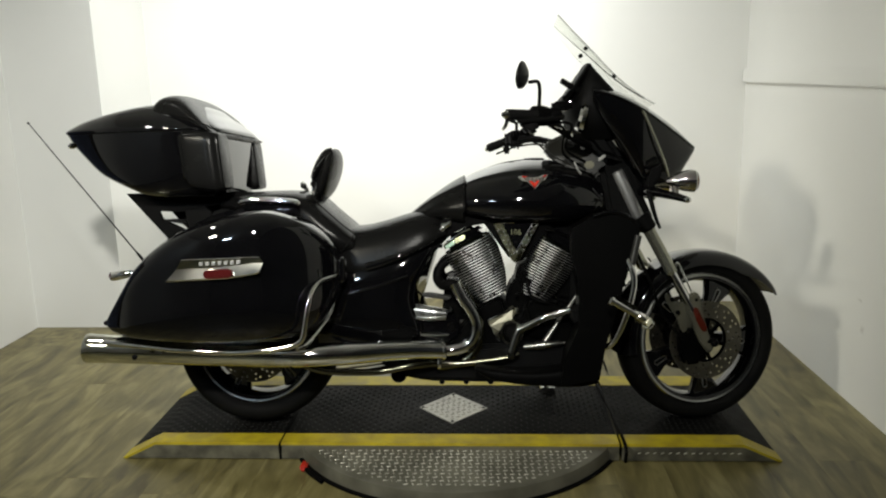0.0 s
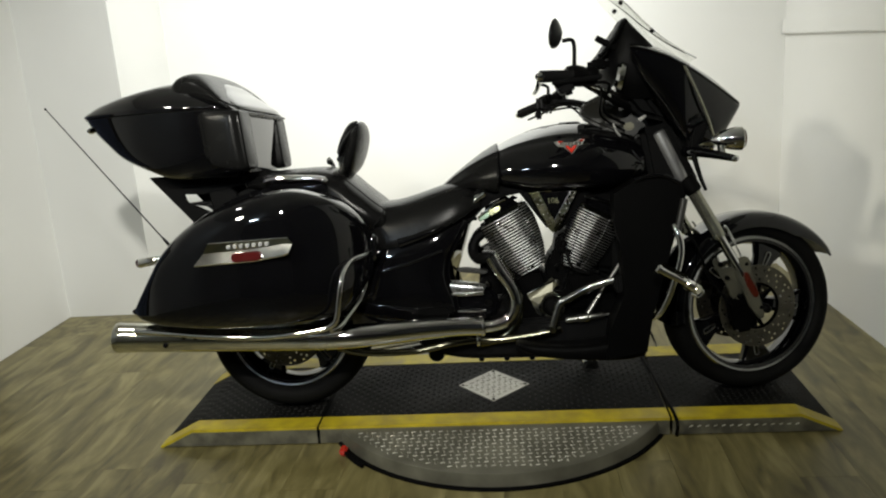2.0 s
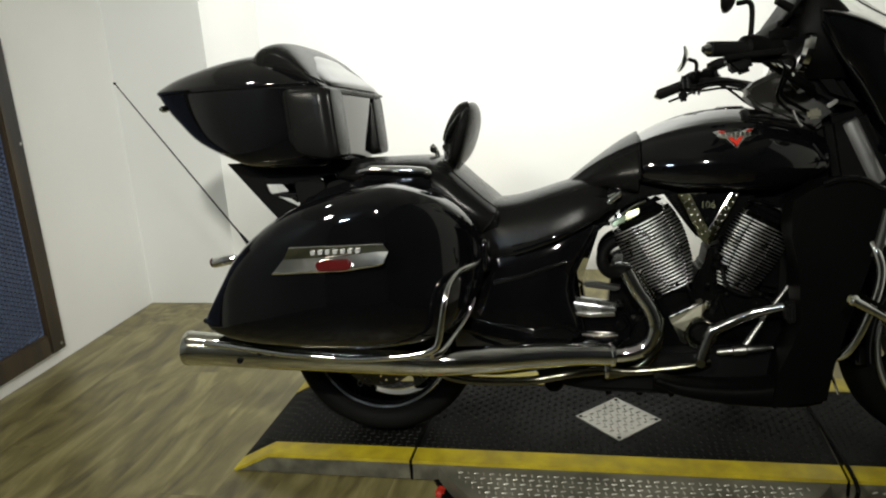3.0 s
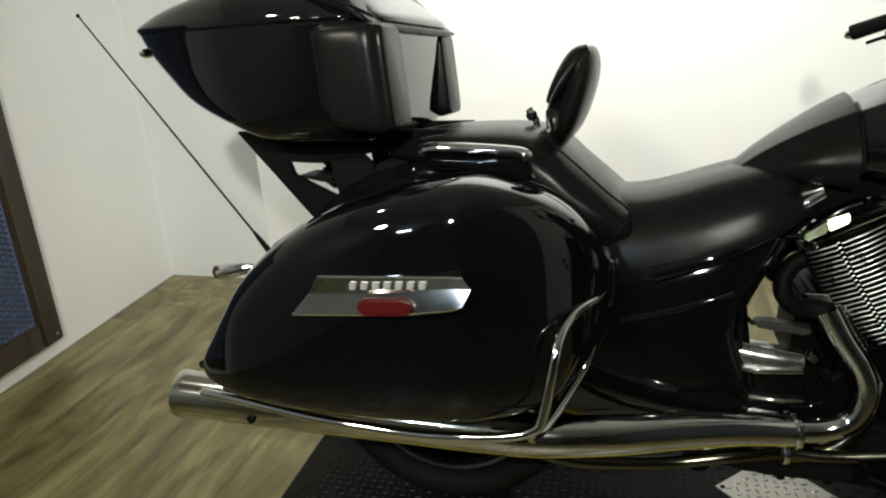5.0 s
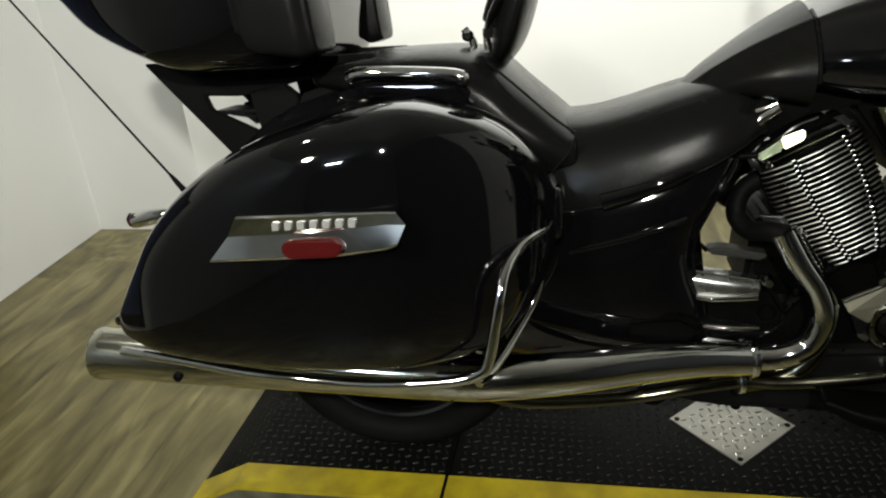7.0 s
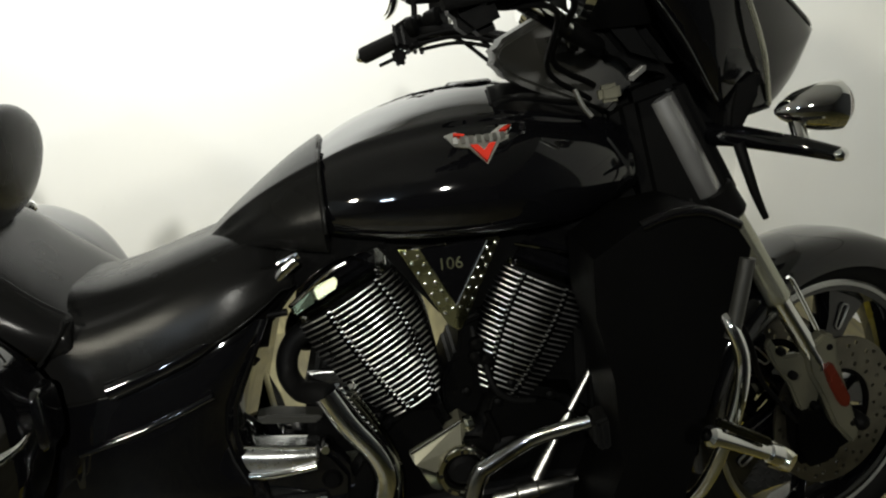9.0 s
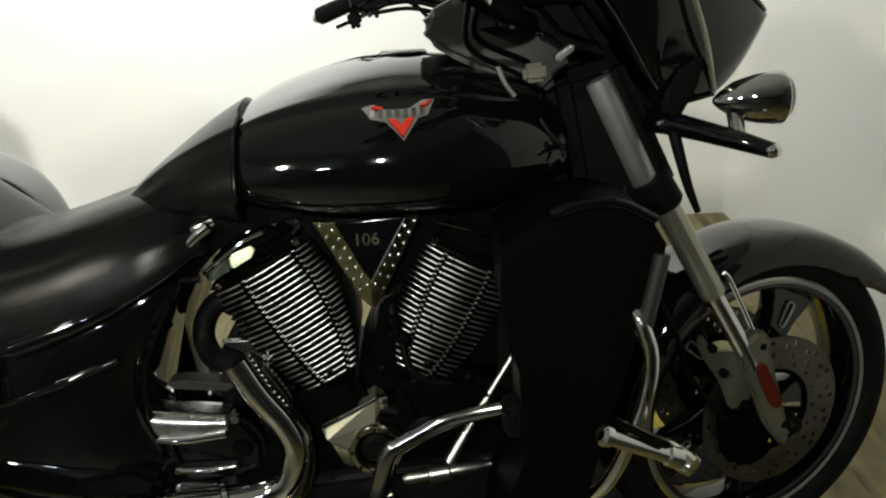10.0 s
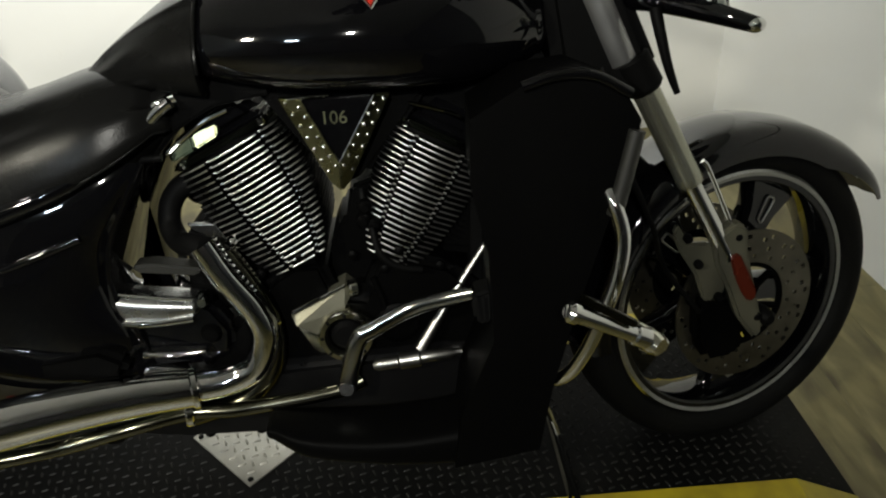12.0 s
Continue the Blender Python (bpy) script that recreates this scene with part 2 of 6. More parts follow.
def ring_yz(x, y_in, y_out, z_lo, z_hi, power, seg, inset=0.0):
    yc, zc = (y_in + y_out) / 2, (z_lo + z_hi) / 2
    hy, hz = max(abs(y_out - y_in) / 2 - inset, 0.002), max((z_hi - z_lo) / 2 - inset, 0.002)
    ring = []
    for k in range(seg):
        a = 2 * math.pi * k / seg
        c, s = math.cos(a), math.sin(a)
        ring.append((x, yc + hy * math.copysign(abs(c) ** (2 / power), c), zc + hz * math.copysign(abs(s) ** (2 / power), s)))
    return ring


def body(stations, seg=36, steps=5, round_end=0.012):
    """A smooth body along x. Stations: x, inner y, outer y, low z, high z, squareness."""
    line = spline(stations, steps)
    rings = []
    turn = [math.radians(a) for a in (85, 60, 35, 12)]
    sign = -1 if line[-1][0] > line[0][0] else 1
    for a in turn:
        r = round_end
        rings.append(ring_yz(line[0][0] + sign * r * math.sin(a), *line[0][1:], seg, inset=r * (1 - math.cos(a))))
    rings += [ring_yz(*s, seg) for s in line]
    for a in reversed(turn):
        r = round_end
        rings.append(ring_yz(line[-1][0] - sign * r * math.sin(a), *line[-1][1:], seg, inset=r * (1 - math.cos(a))))
    return loft(rings)


def stack(levels, seg=40, steps=4, y=0.0, round_end=0.01):
    """A smooth body along z. Levels: z, x at the rear, x at the front, half width, squareness."""
    rings = []
    for z, x0, x1, half, power in spline(levels, steps):
        ring = []
        for k in range(seg):
            a = 2 * math.pi * k / seg
            c, s = math.cos(a), math.sin(a)
            ring.append(((x0 + x1) / 2 + (x1 - x0) / 2 * math.copysign(abs(c) ** (2 / power), c),
                         y + half * math.copysign(abs(s) ** (2 / power), s), z))
        rings.append(ring)
    return loft(rings)


def tube(points, radius, seg=14, steps=6, end_radius=None, bm=None, flat=1.0):
    """A round bar along a smooth path."""
    line = [Vector(p) for p in (spline(points, steps) if len(points) > 2 else points)]
    up = Vector((0.31, 0.87, 0.38))
    rings = []
    for i, p in enumerate(line):
        d = (line[min(i + 1, len(line) - 1)] - line[max(i - 1, 0)]).normalized()
        side = d.cross(up).normalized()
        up = side.cross(d).normalized()
        r = radius + ((end_radius if end_radius is not None else radius) - radius) * i / (len(line) - 1)
        rings.append([p + side * (r * math.cos(2 * math.pi * k / seg)) + up * (r * flat * math.sin(2 * math.pi * k / seg)) for k in range(seg)])
    return loft(rings, bm=bm)


def lathe(profile, center, seg=72, bm=None, closed=True):
    """A body of revolution round an axis along y. Profile: radius, y."""
    cx, cy, cz = center
    rings = []
    for k in range(seg + 1):
        a = 2 * math.pi * k / seg
        rings.append([(cx + r * math.cos(a), cy + y, cz + r * math.sin(a)) for r, y in profile])
    bm = loft(rings, caps=False, closed=closed, bm=bm)
    bmesh.ops.remove_doubles(bm, verts=bm.verts[:], dist=1e-5)
    return bm


def spun(profile, start, end, seg=28, bm=None):
    """A body of revolution round the line from start to end. Profile: share of the way, radius."""
    a, b = Vector(start), Vector(end)
    d = (b - a).normalized()
    side = d.orthogonal().normalized()
    up = d.cross(side)
    rings = [[a + (b - a) * t + (side * math.cos(2 * math.pi * k / seg) + up * math.sin(2 * math.pi * k / seg)) * r for k in range(seg)]
             for t, r in profile]
    return loft(rings, bm=bm)


def prism(outline, y0, y1, bevel=0.004, bm=None, seg=2):
    """An outline in x and z, made solid from y0 to y1, with softened edges."""
    own = bmesh.new()
    a = [own.verts.new((x, y0, z)) for x, z in outline]
    b = [own.verts.new((x, y1, z)) for x, z in outline]
    n = len(a)
    own.faces.new(a), own.faces.new(b)
    for i in range(n):
        own.faces.new((a[i], a[(i + 1) % n], b[(i + 1) % n], b[i]))
    bmesh.ops.recalc_face_normals(own, faces=own.faces[:])
    if bevel:
        bmesh.ops.bevel(own, geom=own.edges[:], offset=bevel, segments=seg, affect="EDGES", clamp_overlap=True)
    return own


def box(x0, x1, y0, y1, z0, z1, bevel=0.004):
    return prism([(x0, z0), (x1, z0), (x1, z1), (x0, z1)], y0, y1, bevel)


def ball(center, rx, ry, rz, seg=20):
    bm = bmesh.new()
    bmesh.ops.create_uvsphere(bm, u_segments=seg, v_segments=seg // 2 + 2, radius=1.0)
    bmesh.ops.transform(bm, matrix=Matrix.Translation(center) @ Matrix.Diagonal((rx, ry, rz, 1)), verts=bm.verts)
    return bm


def mesh_of(name, bm, materials, sharp=38, smooth=True):
    bmesh.ops.recalc_face_normals(bm, faces=bm.faces[:])
    for f in bm.faces:
        f.smooth = smooth
    for e in bm.edges:
        if len(e.link_faces) == 2 and e.calc_face_angle(0) > radians(sharp):
            e.smooth = False
    data = bpy.data.meshes.new(name)
    bm.to_mesh(data)
    bm.free()
    for m in materials if isinstance(materials, (list, tuple)) else [materials]:
        data.materials.append(m)
    return data


def part(name, bm, materials, parent, label="", sharp=38, smooth=True):
    """Links a bmesh as one mesh object under a thing or a part."""
    ob = new(name, mesh_of(name, bm, materials, sharp, smooth))
    ob.parent = parent
    return tagged(ob, label)


def thing(name, bm, materials, label, category, group="", kind="", sharp=38, smooth=True):
    return tagged(new(name, mesh_of(name, bm, materials, sharp, smooth)), label, category, group, kind)


def slab(points, z0, z1):
    """A flat slab over a plan outline."""
    bm = bmesh.new()
    a = [bm.verts.new((x, y, z0)) for x, y in points]
    b = [bm.verts.new((x, y, z1)) for x, y in points]
    bm.faces.new(a), bm.faces.new(b)
    for i in range(len(a)):
        j = (i + 1) % len(a)
        bm.faces.new((a[i], a[j], b[j], b[i]))
    return bm


def letters(text, size, place, depth=0.001):
    """Raised letters that face -y."""
    curve = bpy.data.curves.new("letters", "FONT")
    curve.body, curve.size, curve.extrude, curve.align_x = text, size, depth, "CENTER"
    holder = new("letters", curve)
    flat = bpy.data.meshes.new_from_object(holder.evaluated_get(bpy.context.evaluated_depsgraph_get()))
    bpy.data.objects.remove(holder)
    bm = bmesh.new()
    bm.from_mesh(flat)
    bmesh.ops.transform(bm, matrix=pose(*place, 90, 0, 0), verts=bm.verts)
    return bm


# ---- the room ----
BACK, LEFT, FRONT = 1.30, -2.39, -5.2
JOG, DEEP_LEFT, DEEP_RIGHT = -1.87, 1.95, 1.75     # the back wall steps away behind the motorcycle and runs a little askew
RIGHT_BACK, RIGHT_FRONT = 1.655, 1.80             # the right wall splays outwards
thing("wall_north", slab([(LEFT - 0.1, BACK), (JOG, BACK), (JOG, DEEP_LEFT), (RIGHT_BACK + 0.1, DEEP_RIGHT - 0.006), (RIGHT_BACK + 0.1, DEEP_RIGHT + 0.12),
                          (JOG - 0.12, DEEP_LEFT + 0.12), (JOG - 0.12, BACK + 0.12), (LEFT - 0.1, BACK + 0.12)], -0.02, CEILING),
      WALL_PAINT, "white painted stepped wall with faint scuffs near the floor", "wall", kind="structure")
thing("wall_west", slab([(LEFT, BACK), (LEFT - 0.12, BACK), (LEFT - 0.12, FRONT), (LEFT, FRONT)], -0.02, CEILING), WALL_PAINT,
      "white painted wall beside the turntable", "wall", kind="structure")
TURN = -0.95                                      # the white side wall ends here, an added unseen dark one goes on
turn_x = RIGHT_BACK + (DEEP_RIGHT - TURN) / (DEEP_RIGHT - FRONT) * (RIGHT_FRONT - RIGHT_BACK)
thing("wall_east", slab([(RIGHT_BACK, DEEP_RIGHT), (turn_x, TURN), (turn_x + 0.12, TURN), (RIGHT_BACK + 0.12, DEEP_RIGHT)], -0.02, CEILING), WALL_PAINT,
      "white painted wall with a ledge board", "wall", kind="structure")
# these two walls are made up, unseen, and only keep reflections and fill dark
thing("wall_southeast", slab([(turn_x, TURN), (RIGHT_FRONT, FRONT), (RIGHT_FRONT + 0.12, FRONT), (turn_x + 0.12, TURN)], -0.02, CEILING), UNSEEN_WALL,
      "added dim wall out of view, kept dark for the reflections", "wall", kind="structure")
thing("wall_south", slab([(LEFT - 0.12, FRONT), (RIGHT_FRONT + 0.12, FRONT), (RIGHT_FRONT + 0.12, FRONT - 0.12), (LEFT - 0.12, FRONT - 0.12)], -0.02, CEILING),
      UNSEEN_WALL, "added dim wall out of view, closing the room", "wall", kind="structure")
thing("ceiling", slab([(LEFT - 0.12, DEEP_LEFT + 0.12), (RIGHT_FRONT + 0.12, DEEP_LEFT + 0.12), (RIGHT_FRONT + 0.12, FRONT - 0.12), (LEFT - 0.12, FRONT - 0.12)],
                      CEILING, CEILING + 0.1), CEILING_PAINT, "plain grey ceiling over the room", "ceiling", kind="structure")
floor = thing("floor", slab([(LEFT - 0.1, DEEP_LEFT + 0.1), (RIGHT_FRONT + 0.1, DEEP_LEFT + 0.1), (RIGHT_FRONT + 0.1, FRONT - 0.1), (LEFT - 0.1, FRONT - 0.1)],
                            -0.06, -0.0035), SUBFLOOR, "grey-brown oak-look plank floor with streaky grain", "floor", kind="structure")


def on_right_wall(y, off=0.0):
    return RIGHT_BACK + (DEEP_RIGHT - y) / (DEEP_RIGHT - FRONT) * (RIGHT_FRONT - RIGHT_BACK) - off


ledge = slab([(on_right_wall(1.74), 1.74), (on_right_wall(1.74, 0.022), 1.74), (on_right_wall(-0.90, 0.022), -0.90), (on_right_wall(-0.90), -0.90)], 1.285, 1.362)
bmesh.ops.recalc_face_normals(ledge, faces=ledge.faces[:])
bmesh.ops.bevel(ledge, geom=ledge.edges[:], offset=0.005, segments=2, affect="EDGES")
thing("ledge_board", ledge, WALL_PAINT, "white painted wooden ledge board fixed along the wall", "ledge", kind="structure")

# ---- lamp housings and the framed panel ----
for sx, sy, drop, *rest in SPOTS:
    top, wide = CEILING - drop, 0.025 + rest[-1] / 2
    housing = spun([(0, 0.02), (0.02, wide), (0.9, wide), (1.0, wide - 0.005), (1.0, wide - 0.012), (0.25, wide - 0.02), (0.2, 0.0)], (sx, sy, top), (sx, sy, top - 0.09))
    if drop:
        tube([(sx, sy, CEILING), (sx, sy, top - 0.01)], 0.008, 8, bm=housing)
    tagged(new("ceiling_spotlight", mesh_of("ceiling_spotlight", housing, FIXTURE)), "small white round spotlight hanging on a rod" if drop else "small white round ceiling spotlight, out of view", "lamp", "ceiling spotlights")
thing("ceiling_tube_lamp", box(-1.74, -1.36, -4.06, -3.94, CEILING - 0.09, CEILING), FIXTURE, "short white tube lamp under the ceiling", "lamp")


def framed_panel():
    y0, y1, z0, z1, w, x = -0.75, 0.555, 0.065, 1.412, 0.092, LEFT
    root = tagged(new("framed_mesh_panel"), "dark rustic wooden frame holding blue-grey expanded metal mesh", "wall panel")
    root.location = (x, (y0 + y1) / 2, z0)

    def piece(name, a, b, c, d, x0, x1, mat, bevel, label=""):
        bm = box(x0, x1, a - root.location.y, b - root.location.y, c - z0, d - z0, bevel)
        return part(name, bm, mat, root, label)

    piece("frame_stile", y1 - w, y1, z0, z1, 0.0, 0.034, OLD_WOOD, 0.006)
    piece("frame_stile", y0, y0 + w, z0, z1, 0.0, 0.034, OLD_WOOD, 0.006)
    piece("frame_rail", y0 + w, y1 - w, z0, z0 + w, 0.0, 0.031, OLD_WOOD, 0.006)
    piece("frame_rail", y0 + w, y1 - w, z1 - w, z1, 0.0, 0.031, OLD_WOOD, 0.006)
    piece("backing", y0 + w, y1 - w, z0 + w, z1 - w, 0.002, 0.008, MESH_BLUE, 0.0, "blue-grey painted backing sheet")
    bm = bmesh.new()
    hy, hz = (y1 - y0) / 2 - w, (z1 - z0) - w
    step, rise = 0.042, 0.021
    for k in range(-40, 110):
        for sign in (1, -1):
            start = z0 * 0 + w + k * rise
            pts = []
            for j in range(-16, 17):
                yy, zz = j * step, start + sign * j * rise
                if abs(yy) <= hy and w <= zz <= hz:
                    pts.append((0.013, yy, zz))
            if len(pts) > 1:
                tube([pts[0], pts[-1]], 0.0042, seg=4, bm=bm)
    tagged(part("wire_mesh", bm, MESH_DARK, root, "dark diamond expanded mesh", smooth=False), kind="stuff")
    for yy, zz in ((y1 - 0.03, z0 + 0.03), (y1 - 0.03, z1 - 0.03), (y1 - 0.02, 0.98)):
        part("screw", spun([(0, 0.007), (0.7, 0.007), (1, 0.003)], (0.033, yy - root.location.y, zz - z0), (0.037, yy - root.location.y, zz - z0), 10), ALLOY, root)


framed_panel()

DISC_LUG = material("worn_disc_lug", (0.62, 0.61, 0.53), 0.34, metal=0.3, scale=9, second=(0.28, 0.27, 0.225))
# ---- the turntable under the motorcycle ----
DECK_Z, NEAR, FAR = 0.065, -0.258, 0.385
DISC_X, DISC_Y, DISC_R, DISC_Z = 0.066, 0.062, 0.632, 0.055
turntable = tagged(new("motorcycle_turntable"), "low black tread-plate ramp with yellow edges on a round steel turntable", "turntable")
turntable.location = (DISC_X, DISC_Y, 0)


def local(points):
    return [tuple(np.array(p) - np.array((DISC_X, DISC_Y, 0))[:len(p)]) for p in points]


def wedge(corners_low, corners_high):
    """A solid between a lower and an upper outline of equal length."""
    return loft([local(corners_low), local(corners_high)])


def softened(bm, by=0.003):
    bmesh.ops.recalc_face_normals(bm, faces=bm.faces[:])
    bmesh.ops.bevel(bm, geom=bm.edges[:], offset=by, segments=2, affect="EDGES", clamp_overlap=True)
    return bm


part("turntable_disc", spun([(0, DISC_R + 0.012), (0.80, DISC_R + 0.008), (0.95, DISC_R + 0.006), (1.0, DISC_R)], (0, 0, 0.001), (0, 0, DISC_Z), 96), [DISC_TOP], turntable,
     "round dull steel tread-plate disc")
part("disc_skirt",
     loft([[(r * math.cos(2 * math.pi * k / 80), r * math.sin(2 * math.pi * k / 80), z) for r, z in ((0.640, 0.0), (0.656, 0.0), (0.654, 0.007), (0.640, 0.009))]
           for k in range(81)], caps=False), MATT, turntable, "black rubber skirt round the disc")
X0, XL, XR, X1 = -1.168, -0.573, 0.662, 1.232
TOP0, TOP1 = -1.043, 1.096
GAP = 0.004
for name, xa, ta, tb, xb, label in (("ramp_plate", X0, TOP0, XL - GAP, XL - GAP, "black tread-plate entry ramp"), ("deck_plate", XL + GAP, XL + GAP, XR - GAP, XR - GAP, "black tread-plate deck"),
                                    ("ramp_plate", XR + GAP, XR + GAP, TOP1, X1, "black tread-plate exit ramp")):
    low = [(xa, NEAR + 0.004, 0.002), (xb, NEAR + 0.004, 0.002), (xb, FAR, 0.002), (xa, FAR, 0.002)]
    high = [(ta, NEAR, DECK_Z), (tb, NEAR, DECK_Z), (tb, FAR, DECK_Z), (ta, FAR, DECK_Z)]
    plate = part(name, softened(wedge(low, high)), [DECK], turntable, label)
    skirt = prism([(x - DISC_X, z) for x, z in ((xa + (0.02 if xa == X0 else 0), 0.004), (xb - (0.02 if xb == X1 else 0), 0.004), (tb - 0.002, DECK_Z - 0.008), (ta + 0.002, DECK_Z - 0.008))],
                  NEAR - DISC_Y - 0.004, NEAR - DISC_Y + 0.002, 0.001)
    part("side_skirt", skirt, SIDE_PLATE, turntable, "scuffed grey-green metal skirt")
    for a, b in ((NEAR - 0.002, NEAR + 0.076), (FAR - 0.100, FAR + 0.002)):
        e = 0.002
        strip = loft([local([(ta, a, DECK_Z + e), (tb, a, DECK_Z + e), (tb, b, DECK_Z + e), (ta, b, DECK_Z + e)]),
                      local([(ta, a, DECK_Z - 0.010), (tb, a, DECK_Z - 0.010), (tb, b, DECK_Z - 0.010), (ta, b, DECK_Z - 0.010)])])
        part("yellow_edge", strip, YELLOW, turntable, "worn yellow warning stripe", smooth=False)
        for end, topx in ((xa, ta), (xb, tb)):
            if end != topx:
                slope = loft([local([(topx, a, DECK_Z + e), (end, a, 0.004), (end, b, 0.004), (topx, b, DECK_Z + e)]),
                              local([(topx, a, DECK_Z - 0.010), (end + (0.012 if end < 0 else -0.012), a, 0.001), (end + (0.012 if end < 0 else -0.012), b, 0.001), (topx, b, DECK_Z - 0.010)])])
                part("yellow_edge", slope, YELLOW, turntable, smooth=False)
diamond = local([(-0.086, 0.055, 0), (0.052, -0.094, 0), (0.187, 0.050, 0), (0.045, 0.196, 0)])
part("diamond_plate", loft([[(x, y, DECK_Z - 0.002) for x, y, z in diamond], [(x, y, DECK_Z + 0.003) for x, y, z in diamond]]), STEEL_PLATE, turntable,
     "bare steel diamond of tread plate", smooth=False)
for x, y, z in diamond:
    c = Vector((x, y, 0)) * 1.0
    middle = Vector((0.0495 - DISC_X, 0.05175 - DISC_Y, 0))
    c = middle + (c - middle) * 0.88
    part("bolt", spun([(0, 0.006), (0.6, 0.006), (1, 0.003)], (c.x, c.y, DECK_Z + 0.003), (c.x, c.y, DECK_Z + 0.006), 10), MATT, turntable)


def tread(name, inside, z_at, x0, x1, y0, y1, pitch, mat, label, long=0.0125, wide=0.0036, high=0.0022, turned=0.0):
    """Raised lugs of tread plate, each turned a quarter against its neighbours."""
    verts, faces = [], []
    for i in range(int((x1 - x0) / pitch) + 1):
        for j in range(int((y1 - y0) / pitch) + 1):
            x, y = x0 + i * pitch, y0 + j * pitch
            if not inside(x, y):
                continue
            a = math.radians(turned + (0 if (i + j) % 2 else 90))
            u, v = Vector((math.cos(a), math.sin(a), 0)), Vector((-math.sin(a), math.cos(a), 0))
            n = len(verts)
            for s, t, h in ((-1, 0, 0), (-0.4, -1, 0), (0.4, -1, 0), (1, 0, 0), (0.4, 1, 0), (-0.4, 1, 0), (-0.5, 0, 1), (0.5, 0, 1)):
                p = Vector((x, y, 0)) + u * (s * long) + v * (t * wide)
                verts.append((p.x - DISC_X, p.y - DISC_Y, z_at(p.x) + (high if h else -0.0005)))
            faces += [(n + 6, n, n + 1), (n + 6, n + 1, n + 2, n + 7), (n + 7, n + 2, n + 3), (n + 7, n + 3, n + 4), (n + 7, n + 4, n + 5, n + 6), (n + 6, n + 5, n)]
    data = bpy.data.meshes.new(name)
    data.from_pydata(verts, [], faces)
    data.materials.append(mat)
    ob = new(name, data)
    ob.parent = turntable
    return tagged(ob, label, kind="stuff")


def deck_height(x):
    if x < TOP0:
        return DECK_Z * (x - X0) / (TOP0 - X0)
    return DECK_Z * (X1 - x) / (X1 - TOP1) if x > TOP1 else DECK_Z


def in_diamond(x, y, grow=0.0):
    return abs(x - 0.0495) / (0.137 + grow) + abs(y - 0.0518) / (0.146 + grow) < 1


tread("tread_lug", lambda x, y: not in_diamond(x, y, 0.02) and X0 + 0.03 < x < X1 - 0.03 and abs(x - XL) > 0.012 and abs(x - XR) > 0.012, deck_height,
      X0, X1, NEAR + 0.09, FAR - 0.11, 0.0215, LUG, "worn raised tread lugs of the deck", 0.0095, 0.0030, turned=20)
tread("tread_lug", lambda x, y: in_diamond(x, y, -0.016), lambda x: DECK_Z + 0.003, -0.1, 0.2, -0.1, 0.2, 0.0215, STEEL_PLATE, "raised steel tread lugs", 0.0105, 0.0030, turned=20)
tread("tread_lug", lambda x, y: (x - DISC_X) ** 2 + (y - DISC_Y) ** 2 < 0.615 ** 2, lambda x: DISC_Z, -0.6, 0.72, -0.60, NEAR - 0.02, 0.0235,
      DISC_LUG, "worn tread lugs of the disc", 0.0105, 0.0028, turned=15)
for k in range(14):
    x = XR + 0.06 + 0.027 * k - DISC_X
    part("skirt_slot", prism([(x, 0.030), (x + 0.012, 0.034), (x + 0.013, 0.038), (x + 0.001, 0.034)], NEAR - DISC_Y - 0.006, NEAR - DISC_Y - 0.003, 0.0005), DISC_LUG, turntable)
part("strap", tube([p for p in local([(XR - 0.02, FAR, DECK_Z + 0.006), (XR, 0.1, DECK_Z + 0.006), (XR + 0.014, NEAR - 0.004, DECK_Z + 0.005), (XR + 0.016, NEAR - 0.012, 0.004)])], 0.006, 8), MATT, turntable,
     "black cord laid over the joint")
part("joint_seal", box(XL - GAP - DISC_X, XL + GAP - DISC_X, NEAR - DISC_Y - 0.006, FAR - DISC_Y, 0.003, DECK_Z + 0.002, 0.001), MATT, turntable)
part("lock_lever", box(-0.545, -0.520, -0.425, -0.385, 0.004, 0.030, 0.006), BADGE_RED, turntable, "small red plastic lock lever")
part("lever_pin", tube([(-0.53, -0.41, 0.014), (-0.49, -0.46, 0.012), (-0.45, -0.50, 0.010)], 0.008, 8), MATT, turntable)

# ---- the motorcycle, leaning on its side stand ----
LEAN = 8.0
bike = tagged(new("motorcycle"), "gloss black touring motorcycle with saddlebags and trunk on the turntable", "motorcycle")
bike.location = (0, -0.32 * math.sin(radians(LEAN)), DECK_Z + 0.004)
bike.rotation_euler = (radians(-LEAN), 0, 0)
R, L = -1, 1                      # the two sides: the rider's right lies towards -y


def arc(center, radius, a0, a1, n):
    return [(center[0] + radius * math.cos(radians(a0 + (a1 - a0) * k / (n - 1))), center[1] + radius * math.sin(radians(a0 + (a1 - a0) * k / (n - 1)))) for k in range(n)]


